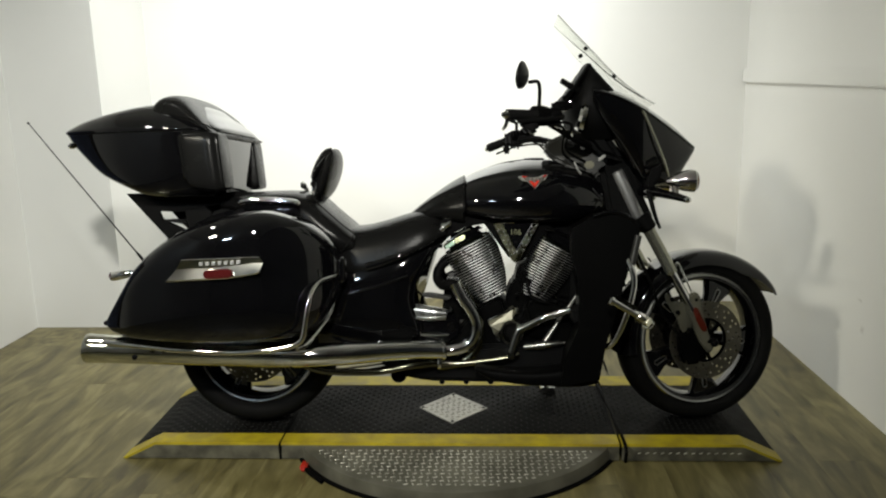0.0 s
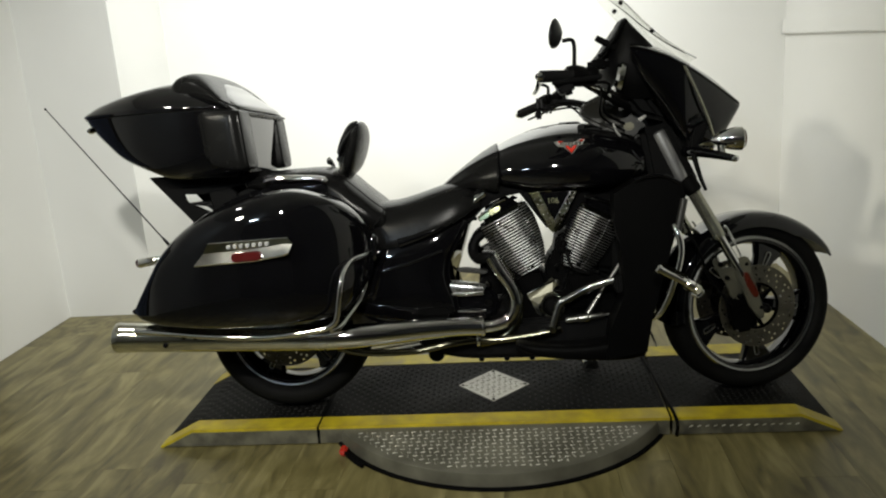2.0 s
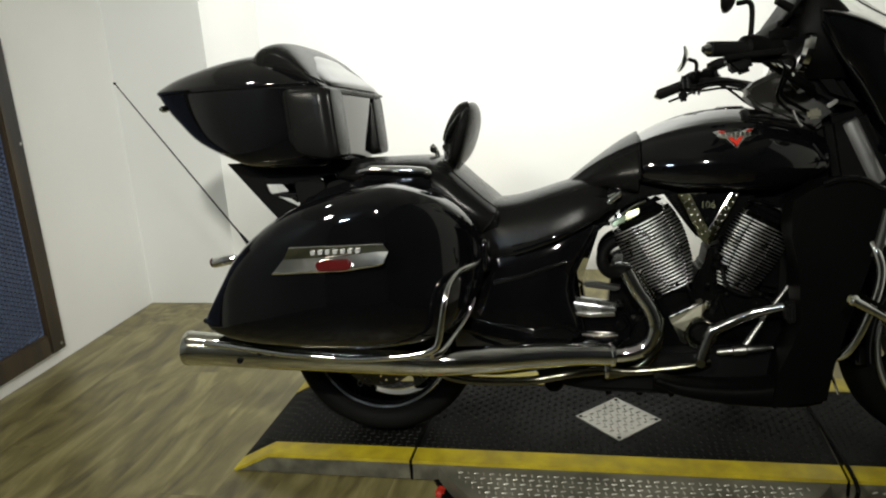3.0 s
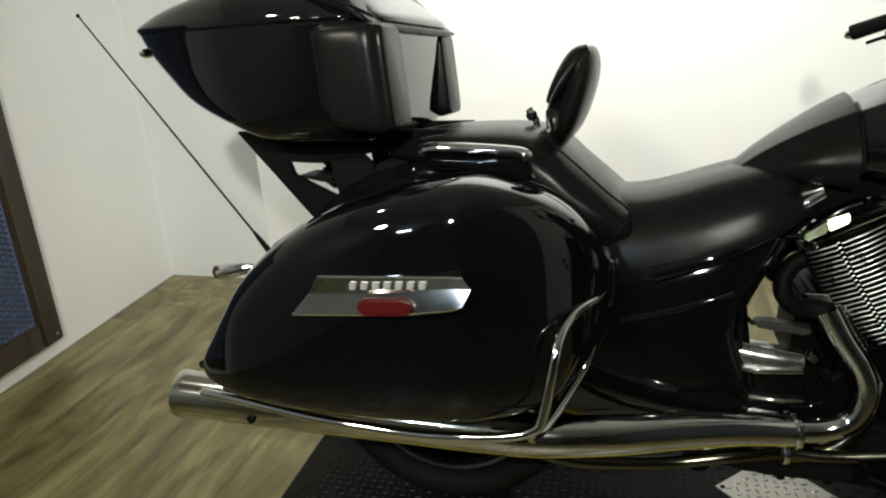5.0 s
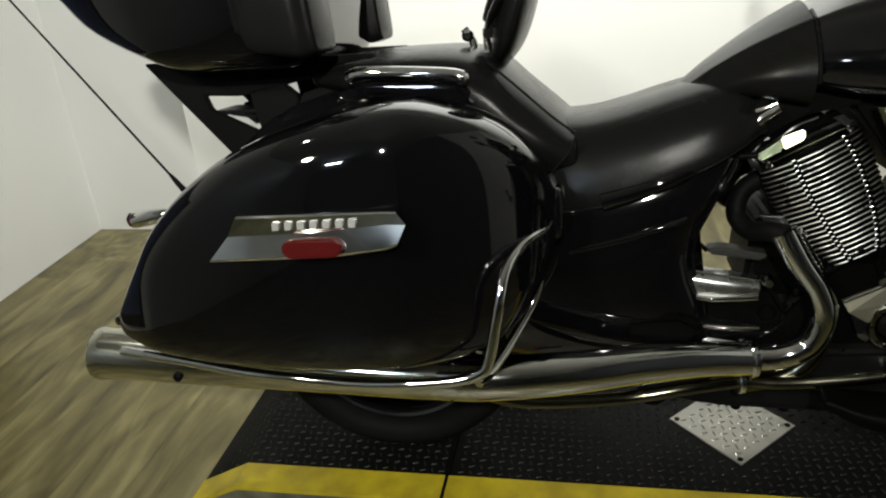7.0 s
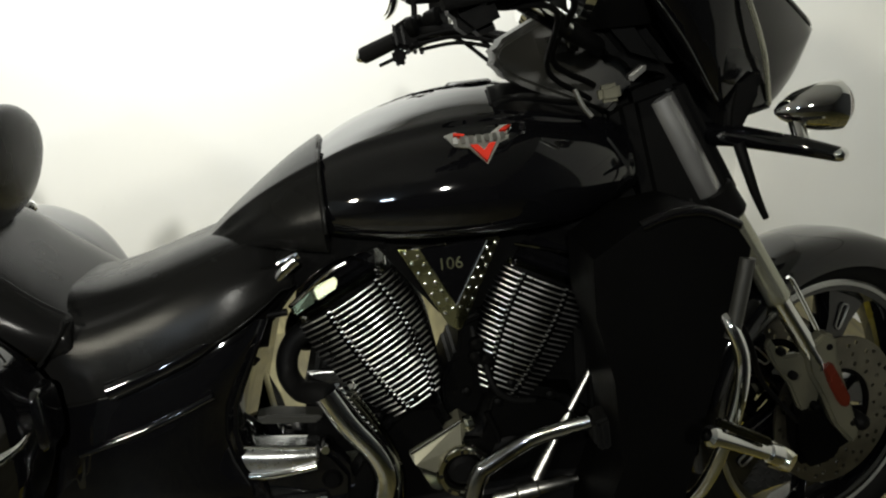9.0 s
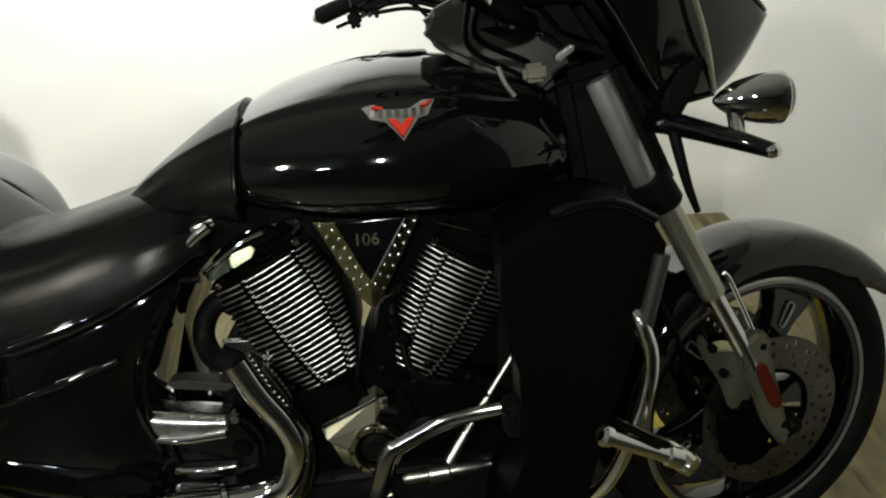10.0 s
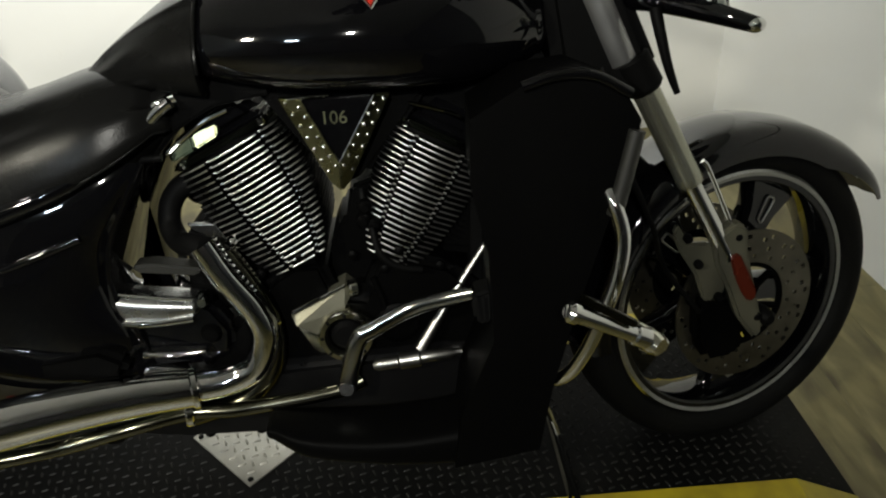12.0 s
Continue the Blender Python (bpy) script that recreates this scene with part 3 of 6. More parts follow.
def wheel(name, x, z, outer, half, label, twist, inner):
    """Black cast wheel with five broad spokes, polished rim lip and fat tyre."""
    c = (x, 0, z)
    lip = half * 0.72
    rim = part(name, lathe([(inner - 0.020, -lip * 0.8), (inner - 0.016, -lip), (inner - 0.004, -lip - 0.004), (inner + 0.006, -lip - 0.002), (inner + 0.004, -lip * 0.7), (inner - 0.006, 0),
                            (inner + 0.004, lip * 0.7), (inner + 0.006, lip + 0.002), (inner - 0.004, lip + 0.004), (inner - 0.016, lip), (inner - 0.020, lip * 0.8), (inner - 0.028, 0)], c, 80),
               [PAINT], bike, label)
    for s in (R, L):
        part("rim_lip", lathe([(inner - 0.006, s * (lip + 0.0030)), (inner + 0.006, s * (lip + 0.0030)), (inner + 0.007, s * (lip + 0.0055)), (inner + 0.002, s * (lip + 0.0080)), (inner - 0.005, s * (lip + 0.0060))], c, 80), COVER_GREY, rim, "polished rim lip")
    profile = []
    for k in range(26):
        a = 2 * math.pi * k / 26
        cc, ss = math.cos(a), math.sin(a)
        profile.append(((inner + outer) / 2 + (outer - inner) / 2 * math.copysign(abs(cc) ** 0.85, cc), half * math.copysign(abs(ss) ** 0.72, ss)))
    tyre = lathe(profile, c, 96)
    part("tyre", tyre, RUBBER, rim, "black road tyre")
    for k in range(5):
        a = radians(twist + 72 * k)
        bm = bmesh.new()
        rows = [(0.045, 0.030), (0.075, 0.026), (0.12, 0.026), (0.165, 0.036), (inner - 0.026, 0.062)]
        rings = []
        for r, w in rows:
            depth = 0.020 + 0.008 * (1 - r / 0.2)
            ring = []
            for t, y in ((-w, -depth * 0.5), (-w * 0.8, -depth), (w * 0.8, -depth), (w, -depth * 0.5), (w, depth * 0.5), (w * 0.8, depth), (-w * 0.8, depth), (-w, depth * 0.5)):
                ring.append((x + r * math.cos(a) - t * math.sin(a), y, z + r * math.sin(a) + t * math.cos(a)))
            rings.append(ring)
        loft(rings, bm=bm)
        before = len(bm.faces)
        slot = [(r, t) for r, t in ((0.150, 0.006), (0.192, 0.0085), (0.196, 0.0), (0.192, -0.0085), (0.150, -0.006), (0.146, 0.0), (0.150, 0.006))]
        for s in (R, L):
            tube([(x + r * math.cos(a) - t * math.sin(a), s * 0.024, z + r * math.sin(a) + t * math.cos(a)) for r, t in slot], 0.0022, 6, 2, bm=bm)
        bm.faces.ensure_lookup_table()
        for f in bm.faces[before:]:
            f.material_index = 1
        part("spoke", bm, [PAINT, ALLOY], rim)
    part("hub", lathe([(0.0, -0.062), (0.022, -0.062), (0.030, -0.052), (0.052, -0.040), (0.058, 0.0), (0.052, 0.040), (0.030, 0.052), (0.022, 0.062), (0.0, 0.062)], c, 36, closed=False), CAST, rim)
    return rim


def brake_disc(parent, x, y, z, r0, r1):
    """A drilled steel ring on a dark carrier."""
    bm = bmesh.new()
    rows, seg = 8, 96
    grid = [[bm.verts.new((x + (r0 + (r1 - r0) * i / rows) * math.cos(2 * math.pi * k / seg), y, z + (r0 + (r1 - r0) * i / rows) * math.sin(2 * math.pi * k / seg))) for k in range(seg)]
            for i in range(rows + 1)]
    for i in range(rows):
        for k in range(seg):
            if i in (1, 3, 5, 6) and (k + 2 * i) % 6 == 0:
                continue
            bm.faces.new((grid[i][k], grid[i][(k + 1) % seg], grid[i + 1][(k + 1) % seg], grid[i + 1][k]))
    out = bmesh.ops.extrude_face_region(bm, geom=bm.faces[:])
    bmesh.ops.translate(bm, verts=[g for g in out["geom"] if isinstance(g, bmesh.types.BMVert)], vec=(0, 0.005, 0))
    disc = part("brake_disc", bm, DISC_STEEL, parent, "drilled steel brake disc", smooth=False)
    return disc


FX, FZ, RX, RZ = 0.967, 0.315, -0.692, 0.311
front_wheel = wheel("front_wheel", FX, FZ, 0.309, 0.066, "black five-spoke cast front wheel", 64, 0.241)
rear_wheel = wheel("rear_wheel", RX, RZ, 0.311, 0.090, "black cast rear wheel under the saddlebags", 25, 0.226)
for s in (R, L):
    brake_disc(front_wheel, FX, s * 0.083 - 0.0025, FZ, 0.083, 0.146)
    part("disc_carrier", lathe([(0.074, s * 0.078), (0.090, s * 0.080), (0.091, s * 0.085), (0.074, s * 0.083)], (FX, 0, FZ), 48), CAST, front_wheel)
    for k in range(6):
        a = radians(32 + 60 * k)
        part("carrier_arm", tube([(FX + 0.030 * math.cos(a), s * 0.066, FZ + 0.030 * math.sin(a)), (FX + 0.080 * math.cos(a + 0.25), s * 0.080, FZ + 0.080 * math.sin(a + 0.25))], 0.007, 8), CAST, front_wheel)
    part("axle_nut", spun([(0, 0.016), (0.5, 0.018), (0.9, 0.014), (1, 0.008)], (FX, s * 0.10, FZ), (FX, s * 0.155, FZ), 18), MATT, front_wheel)
brake_disc(rear_wheel, RX, -0.10, RZ, 0.09, 0.145)


def fender(name, cx, cz, a0, a1, half, radius, skirt, mat, label, tip=True):
    rings = []
    n = 40
    for k in range(n + 1):
        t = k / n
        a = radians(a0 + (a1 - a0) * t)
        r_top = radius(t)
        low = skirt(t)
        w = half * (1 - (0.25 * max(0, (0.12 - t) / 0.12) ** 2 if tip else 0))
        outer = [(-w, low), (-w * 1.02, low + (r_top - low) * 0.35), (-w * 0.93, low + (r_top - low) * 0.68), (-w * 0.70, low + (r_top - low) * 0.90), (-w * 0.36, r_top - 0.003), (0, r_top)]
        outer = outer + [(-y, r) for y, r in reversed(outer[:-1])]
        innr = [(y * 0.955, r - 0.005) for y, r in reversed(outer)]
        innr[0], innr[-1] = (outer[-1][0] * 0.955, low), (outer[0][0] * 0.955, low)
        rings.append([(cx + r * math.cos(a), y, cz + r * math.sin(a)) for y, r in outer + innr])
    return part(name, loft(rings), mat, bike, label, sharp=50)


fender("front_fender", FX, FZ, 27, 188, 0.088, lambda t: 0.352 - 0.026 * min(1, t * 1.6), lambda t: 0.335 - 0.055 * min(1, t * 5), PAINT, "gloss black front fender with pointed tip")
fender("rear_fender", RX, RZ, 20, 175, 0.125, lambda t: 0.40 + 0.06 * t, lambda t: 0.33, PAINT, "gloss black rear fender between the saddlebags", tip=False)

# fork legs, turned with the wheel: the right leg stands further in and forward
for s in (R, L):
    y = s * 0.1125 + 0.0155
    dx = 0.0 if s == R else -0.060

    def at(x, z):
        return (x + dx, y, z)

    def shape(points):
        return [(x + dx, z) for x, z in points]

    leg = part("fork_leg", spun([(0, 0.0215), (0.03, 0.0222), (0.90, 0.0222), (0.97, 0.0230), (1.0, 0.0200)], at(0.772, 0.740), at(0.864, 0.568), 28), FORK_GREY, bike, "silver fork leg with dark upper cover", sharp=50)
    part("upper_cover", spun([(0, 0.0205), (0.02, 0.0272), (0.98, 0.0272), (1, 0.023)], at(0.661, 0.942), at(0.740, 0.772), 32), FORK_DARK, leg, "dark grey fork cover")
    part("fork_clamp", spun([(0, 0.026), (0.1, 0.031), (0.9, 0.031), (1, 0.026)], at(0.749, 0.782), at(0.780, 0.728), 24), MATT, leg)
    part("slider", spun([(0, 0.0165), (0.05, 0.0168), (0.95, 0.0168), (1, 0.019)], at(0.860, 0.575), at(0.938, 0.432), 28), CHROME, leg, "chrome fork slider")
    part("axle_lug", prism(shape([(0.905, 0.470), (0.940, 0.500), (0.962, 0.490), (0.968, 0.440), (0.984, 0.385), (1.010, 0.292), (0.996, 0.272), (0.960, 0.318), (0.935, 0.380), (0.912, 0.425)]), y - 0.016, y + 0.016, 0.006), LUG_ALLOY, leg,
         "pale cast axle bracket")
    part("caliper_bracket", prism(shape([(0.846, 0.498), (0.868, 0.462), (0.900, 0.462), (0.930, 0.440), (0.940, 0.385), (0.928, 0.340), (0.900, 0.352), (0.880, 0.405), (0.852, 0.448), (0.838, 0.480)]), y - 0.004 * s - 0.008, y - 0.004 * s + 0.008, 0.004), LUG_ALLOY, leg)
    part("brake_caliper", prism(shape([(0.885, 0.345), (0.915, 0.372), (0.950, 0.352), (0.990, 0.275), (0.975, 0.235), (0.915, 0.225), (0.888, 0.270)]), y + s * -0.03, y + s * 0.004, 0.012), CAST, leg)
    part("reflector", prism(shape([(0.934, 0.437), (0.940, 0.446), (0.950, 0.444), (0.968, 0.410), (0.986, 0.372), (0.984, 0.356), (0.972, 0.354), (0.960, 0.370), (0.945, 0.402)]), y + s * 0.014, y + s * 0.023, 0.003), RED if s == L else AMBER, leg, "dark amber-red side reflector")
    part("brace_rod", tube([at(0.880, 0.606), at(0.892, 0.590), at(0.934, 0.500)], 0.004, 8), CHROME, leg)
    part("brake_hose", tube([(0.70 + dx, s * 0.10, 0.80), (0.725 + dx, s * 0.145, 0.66), (0.785 + dx, s * 0.145, 0.52), (0.82 + dx, s * 0.12, 0.43), (0.895 + dx, s * 0.10, 0.33)], 0.005, 8), MATT, leg)
    for hx, hz in ((0.862, 0.474), (0.884, 0.425), (0.925, 0.360), (0.995, 0.318), (0.948, 0.472)):
        part("bolt", spun([(0, 0.008), (0.7, 0.008), (1, 0.005)], (hx + dx, y + s * 0.004, hz), (hx + dx, y + s * 0.018, hz), 12), MATT, leg)
part("steering_head", prism([(0.60, 0.95), (0.70, 0.975), (0.80, 0.76), (0.73, 0.70), (0.64, 0.72)], -0.115, 0.115, 0.02), MATT, bike)

# tank and badge
TANK = [(0.092, 0.165, -0.165, 0.785, 0.918, 2.05), (0.16, 0.190, -0.190, 0.770, 0.953, 2.05), (0.23, 0.206, -0.206, 0.758, 0.976, 2.05), (0.30, 0.214, -0.214, 0.752, 0.990, 2.05),
        (0.37, 0.214, -0.214, 0.750, 0.994, 2.05), (0.44, 0.205, -0.205, 0.750, 0.986, 2.05), (0.51, 0.185, -0.185, 0.755, 0.966, 2.05), (0.565, 0.155, -0.155, 0.768, 0.950, 2.05),
        (0.605, 0.125, -0.125, 0.785, 0.915, 2.05)]


def tank_half(hy, lo, hi):
    """One half of a cross-section, y (0 to hy) and z: broad gently sloped top, soft crease, round flank tucking in below."""
    h = hi - lo
    rise = min(0.32 * h, max(0.008, 0.020 + (h - 0.133) * 0.21))
    pts = [(0.0, hi), (0.25, hi - rise * 0.17), (0.48, hi - rise * 0.55), (0.62, hi - rise * 0.85), (0.70, hi - rise * 1.06), (0.735, hi - rise * 1.36), (0.83, hi - h * 0.31), (0.94, hi - h * 0.46), (1.0, hi - h * 0.63), (0.975, hi - h * 0.76),
           (0.86, hi - h * 0.90), (0.60, lo + 0.01), (0.0, lo)]
    return [(q[0] * hy, q[1]) for q in spline(pts, 3)]


def saddle_body(stations, round_end):
    rings = []
    line = [tuple(s) for s in spline([(s[0], -s[2], s[3], s[4]) for s in stations], 6)]
    first, last = line[0], line[-1]
    for d, k in ((1.0, 0.90), (0.7, 0.955), (0.35, 0.985)):
        rings.append((first[0] - round_end * d, first, k))
    rings += [(s[0], s, 1.0) for s in line]
    for d, k in ((0.35, 0.985), (0.7, 0.955), (1.0, 0.90)):
        rings.append((last[0] + round_end * d, last, k))
    out = []
    for x, (_, hy, lo, hi), k in rings:
        mid = (lo + hi) / 2
        half = tank_half(hy * k, mid + (lo - mid) * k, mid + (hi - mid) * k)
        out.append([(x, -y, z) for y, z in half] + [(x, y, z) for y, z in reversed(half[1:-1])])
    return loft(out)


tank = part("fuel_tank", saddle_body(TANK, 0.012), PAINT, bike, "gloss black teardrop fuel tank", sharp=60)
part("filler_cap", spun([(0, 0.040), (0.6, 0.040), (1, 0.034)], (0.37, 0, 0.987), (0.37, 0, 0.9965), 28), PAINT, tank)


def on_tank(x, z):
    """The right flank of the tank at x and z."""
    for a, b in zip(TANK, TANK[1:]):
        if a[0] <= x <= b[0]:
            t = (x - a[0]) / (b[0] - a[0])
            s = [p + (q - p) * t for p, q in zip(a, b)]
            flank = [f for f in tank_half(-s[2], s[3], s[4]) if f[0] > -0.5 * s[2]]
            near = min(flank, key=lambda f: abs(f[1] - z))
            after = min((f for f in flank if f is not near), key=lambda f: abs(f[1] - z))
            k = (z - near[1]) / (after[1] - near[1])
            return -(near[0] + (after[0] - near[0]) * k)


def on_flank(outline, lift, thick, bevel=0.0012):
    """An emblem outline in x and z laid on the tank's flank."""
    bm = bmesh.new()
    a = [bm.verts.new((x, on_tank(x, z) - lift, z)) for x, z in outline]
    b = [bm.verts.new((x, on_tank(x, z) - lift - thick, z)) for x, z in outline]
    bm.faces.new(a), bm.faces.new(b)
    for i in range(len(a)):
        j = (i + 1) % len(a)
        bm.faces.new((a[i], a[j], b[j], b[i]))
    bmesh.ops.recalc_face_normals(bm, faces=bm.faces[:])
    bmesh.ops.bevel(bm, geom=bm.edges[:], offset=bevel, segments=1, affect="EDGES", clamp_overlap=True)
    return bm


badge = part("tank_badge", on_flank([(0.304, 0.926), (0.322, 0.930), (0.340, 0.922), (0.372, 0.922), (0.392, 0.932), (0.412, 0.932), (0.400, 0.912), (0.384, 0.908), (0.362, 0.880), (0.338, 0.906), (0.316, 0.910)], -0.003, 0.007),
             CHROME, bike, "winged chrome emblem with a red chevron")
part("red_chevron", on_flank([(0.341, 0.911), (0.352, 0.911), (0.3605, 0.902), (0.369, 0.911), (0.380, 0.911), (0.362, 0.887)], 0.004, 0.003, 0.0005), BADGE_RED, badge, "red enamel chevron")
for bx in (0.316, 0.328, 0.340, 0.352, 0.364, 0.376, 0.388):
    part("letter_bar", on_flank([(bx, 0.914), (bx + 0.007, 0.914), (bx + 0.007, 0.923), (bx, 0.923)], 0.004, 0.0018, 0.0), CREAM if bx < 0.32 else ALLOY, badge)
part("red_wing", on_flank([(0.318, 0.926), (0.334, 0.923), (0.336, 0.926), (0.320, 0.929)], 0.004, 0.002, 0.0), BADGE_RED, badge)
part("red_wing", on_flank([(0.388, 0.926), (0.400, 0.931), (0.408, 0.931), (0.398, 0.925)], 0.004, 0.002, 0.0), BADGE_RED, badge)

# seats
part("tank_bib", saddle_body([(-0.105, 0.070, -0.070, 0.750, 0.790), (-0.05, 0.108, -0.108, 0.760, 0.834), (0.0, 0.140, -0.140, 0.770, 0.871), (0.05, 0.166, -0.166, 0.762, 0.905),
                              (0.09, 0.180, -0.180, 0.755, 0.928), (0.108, 0.186, -0.186, 0.752, 0.937)], 0.004), LEATHER, bike, "black leather tank bib", sharp=60)
part("bib_piping", tube([(0.112, -y * 1.004, z) for y, z in tank_half(0.186, 0.752, 0.937)[6:27]], 0.0032, 8, 2), LEATHER, bike)


def saddle_half(hy, lo, hi):
    """One half of a saddle's cross-section: soft crown, round shoulder, flank that falls almost straight to its lower edge."""
    h = hi - lo
    pts = [(0.0, hi), (0.30, hi - 0.001), (0.52, hi - 0.008), (0.70, hi - 0.022), (0.84, hi - 0.046), (0.93, hi - min(0.080, h * 0.55)), (0.985, hi - min(0.125, h * 0.80)), (1.0, lo + 0.008), (0.985, lo - 0.002), (0.90, lo - 0.006), (0.0, lo - 0.006)]
    return [(q[0] * hy, q[1]) for q in spline(pts, 4)]


def saddle(stations):
    rings = []
    line = [tuple(q) for q in spline(stations, 6)]
    ends = [(line[0], -1, (1.0, 0.6)), (line[-1], 1, (0.6, 1.0))]
    for (x, hy, lo, hi), way, steps in ends:
        made = [(x + way * 0.020 * d, hy * (1 - 0.12 * d ** 2), lo, hi - 0.022 * d ** 2) for d in steps]
        line = made + line if way < 0 else line + made
    for x, hy, lo, hi in line:
        half = saddle_half(hy, lo, hi)
        rings.append([(x, -y, z) for y, z in half] + [(x, y, z) for y, z in reversed(half[1:-1])])
    return loft(rings)


rider_seat = part("rider_seat", saddle([(-0.360, 0.190, 0.598, 0.766), (-0.33, 0.198, 0.596, 0.752), (-0.27, 0.206, 0.600, 0.752), (-0.20, 0.208, 0.616, 0.767), (-0.12, 0.205, 0.646, 0.791),
                                        (-0.05, 0.196, 0.676, 0.808), (0.00, 0.178, 0.704, 0.807), (0.028, 0.158, 0.722, 0.794)]), LEATHER, bike, "black leather rider saddle with a soft sheen", sharp=60)
part("seat_seam", tube([(-0.286, -0.196, 0.728), (-0.298, -0.203, 0.702), (-0.322, -0.208, 0.675), (-0.345, -0.208, 0.650)], 0.0028, 8), LEATHER, rider_seat)
passenger = part("passenger_seat", body([(-0.775, 0.15, -0.15, 0.815, 0.872, 2.6), (-0.70, 0.185, -0.185, 0.802, 0.884, 2.8), (-0.60, 0.200, -0.200, 0.780, 0.888, 2.9), (-0.50, 0.208, -0.208, 0.720, 0.886, 2.9),
                                         (-0.44, 0.212, -0.212, 0.670, 0.864, 2.8), (-0.39, 0.212, -0.212, 0.640, 0.820, 2.7), (-0.34, 0.208, -0.208, 0.632, 0.777, 2.6), (-0.296, 0.194, -0.194, 0.645, 0.736, 2.5)], 44, 6, 0.012),
                 LEATHER, bike, "black leather passenger seat")
part("seat_piping", tube([(-0.445, -0.156, 0.861), (-0.39, -0.170, 0.816), (-0.33, -0.180, 0.764), (-0.288, -0.180, 0.732)], 0.0026, 8), LEATHER, passenger)

# rider backrest
rest = part("rider_backrest", ball((0, 0, 0), 0.034, 0.138, 0.103, 32), LEATHER, bike, "padded black leather rider backrest")
rest.location, rest.rotation_euler = (-0.406, -0.016, 0.945), (0, radians(18), 0)
for v in rest.data.vertices:
    v.co.z = 0.103 * math.copysign(min(1, abs(v.co.z / 0.103)) ** 0.85, v.co.z)
    v.co.x += 0.010 * (v.co.y / 0.138) ** 2
flap = part("back_flap", ball((0, 0, 0), 0.016, 0.12, 0.075, 24), LEATHER, rest)
flap.location, flap.rotation_euler = (-0.024, 0, 0.018), (0, radians(14), 0)
part("back_strap", tube([(-0.378, -0.070, 1.030), (-0.402, -0.074, 1.022), (-0.424, -0.078, 0.990), (-0.440, -0.078, 0.955), (-0.448, -0.074, 0.930)], 0.015, 14, 6, flat=1.8), LEATHER, bike, "curved leather strap behind the backrest")
part("strap_buckle", box(-0.462, -0.440, -0.088, -0.056, 0.900, 0.922, 0.004), CHROME, bike, "chrome buckle under the strap")
part("post", tube([(-0.455, -0.03, 0.855), (-0.462, -0.03, 0.90), (-0.452, -0.03, 0.945)], 0.008, 10), CHROME, bike, "chrome backrest post")
part("post_knob", loft([[(p[0], p[1], p[2]) for p in r] for r in [[(-0.497 + 0.012 * f * math.cos(2 * math.pi * k / 12), -0.035 + dy, 0.905 + 0.012 * f * math.sin(2 * math.pi * k / 12)) for k in range(12)]
                                                                 for f, dy in ((0.5, -0.018), (1, -0.012), (1, 0.012), (0.5, 0.018))]]), CHROME, bike, "chrome clamp knob")
part("post_knob", tube([(-0.505, -0.035, 0.918), (-0.490, -0.035, 0.895), (-0.485, -0.035, 0.872)], 0.008, 10), CHROME, bike)


# saddlebags, guards, pipes: right and left alike
def saddlebag(s):
    st = [(-1.098, 0.436, 0.462), (-1.068, 0.415, 0.508), (-1.012, 0.400, 0.592), (-0.970, 0.394, 0.650), (-0.906, 0.388, 0.708), (-0.83, 0.384, 0.756), (-0.74, 0.382, 0.790),
          (-0.64, 0.382, 0.814), (-0.54, 0.385, 0.824), (-0.45, 0.395, 0.798), (-0.388, 0.425, 0.758), (-0.342, 0.490, 0.705), (-0.318, 0.56, 0.655)]
    wide = [0.425, 0.452, 0.483, 0.498, 0.510, 0.518, 0.522, 0.520, 0.502, 0.450, 0.395, 0.335, 0.29]
    bag = part("saddlebag", body([(x, s * 0.215, s * w, lo, hi, 4.2) for (x, lo, hi), w in zip(st, wide)], 64, 5, 0.014), PAINT, bike, "gloss black hard saddlebag with a chrome plate")
    bm = bmesh.new()
    top = [(-0.786, 0.674), (-0.660, 0.677), (-0.560, 0.680), (-0.534, 0.680)]
    crease = [(-0.806, 0.641), (-0.66, 0.648), (-0.550, 0.660), (-0.521, 0.660)]
    low = [(-0.838, 0.602), (-0.640, 0.611), (-0.550, 0.624), (-0.534, 0.630)]
    rings = []
    for t, c, b in zip(top, crease, low):
        rings.append([(b[0], s * 0.500, b[1]), (t[0], s * 0.500, t[1]), (t[0], s * 0.529, t[1]), (t[0] * 0.9 + c[0] * 0.1, s * 0.532, t[1] * 0.9 + c[1] * 0.1), (c[0], s * 0.5275, c[1]),
                      (b[0] * 0.9 + c[0] * 0.1, s * 0.5375, b[1] * 0.9 + c[1] * 0.1), (b[0], s * 0.535, b[1])])
    loft(rings, bm=bm)
    part("name_plate", bm, CHROME, bag, "chrome plate with a raised crease", sharp=8)
    for k in range(7):
        x = -0.728 + 0.0202 * k
        zz = 0.6585 + 0.0008 * k
        part("letter_bar", prism([(x, zz - 0.0060), (x + 0.0105, zz - 0.0056), (x + 0.0130, zz + 0.0060), (x, zz + 0.0060)], s * 0.5295, s * 0.5350, 0.0008), CREAM, bag)
    ends = arc((-0.630, 0.629), 0.0145, -90, 90, 7) + arc((-0.698, 0.626), 0.0145, 90, 270, 7)
    part("side_reflector", prism(ends, s * 0.528, s * 0.5475, 0.003), RED, bag, "dark red oblong reflector")


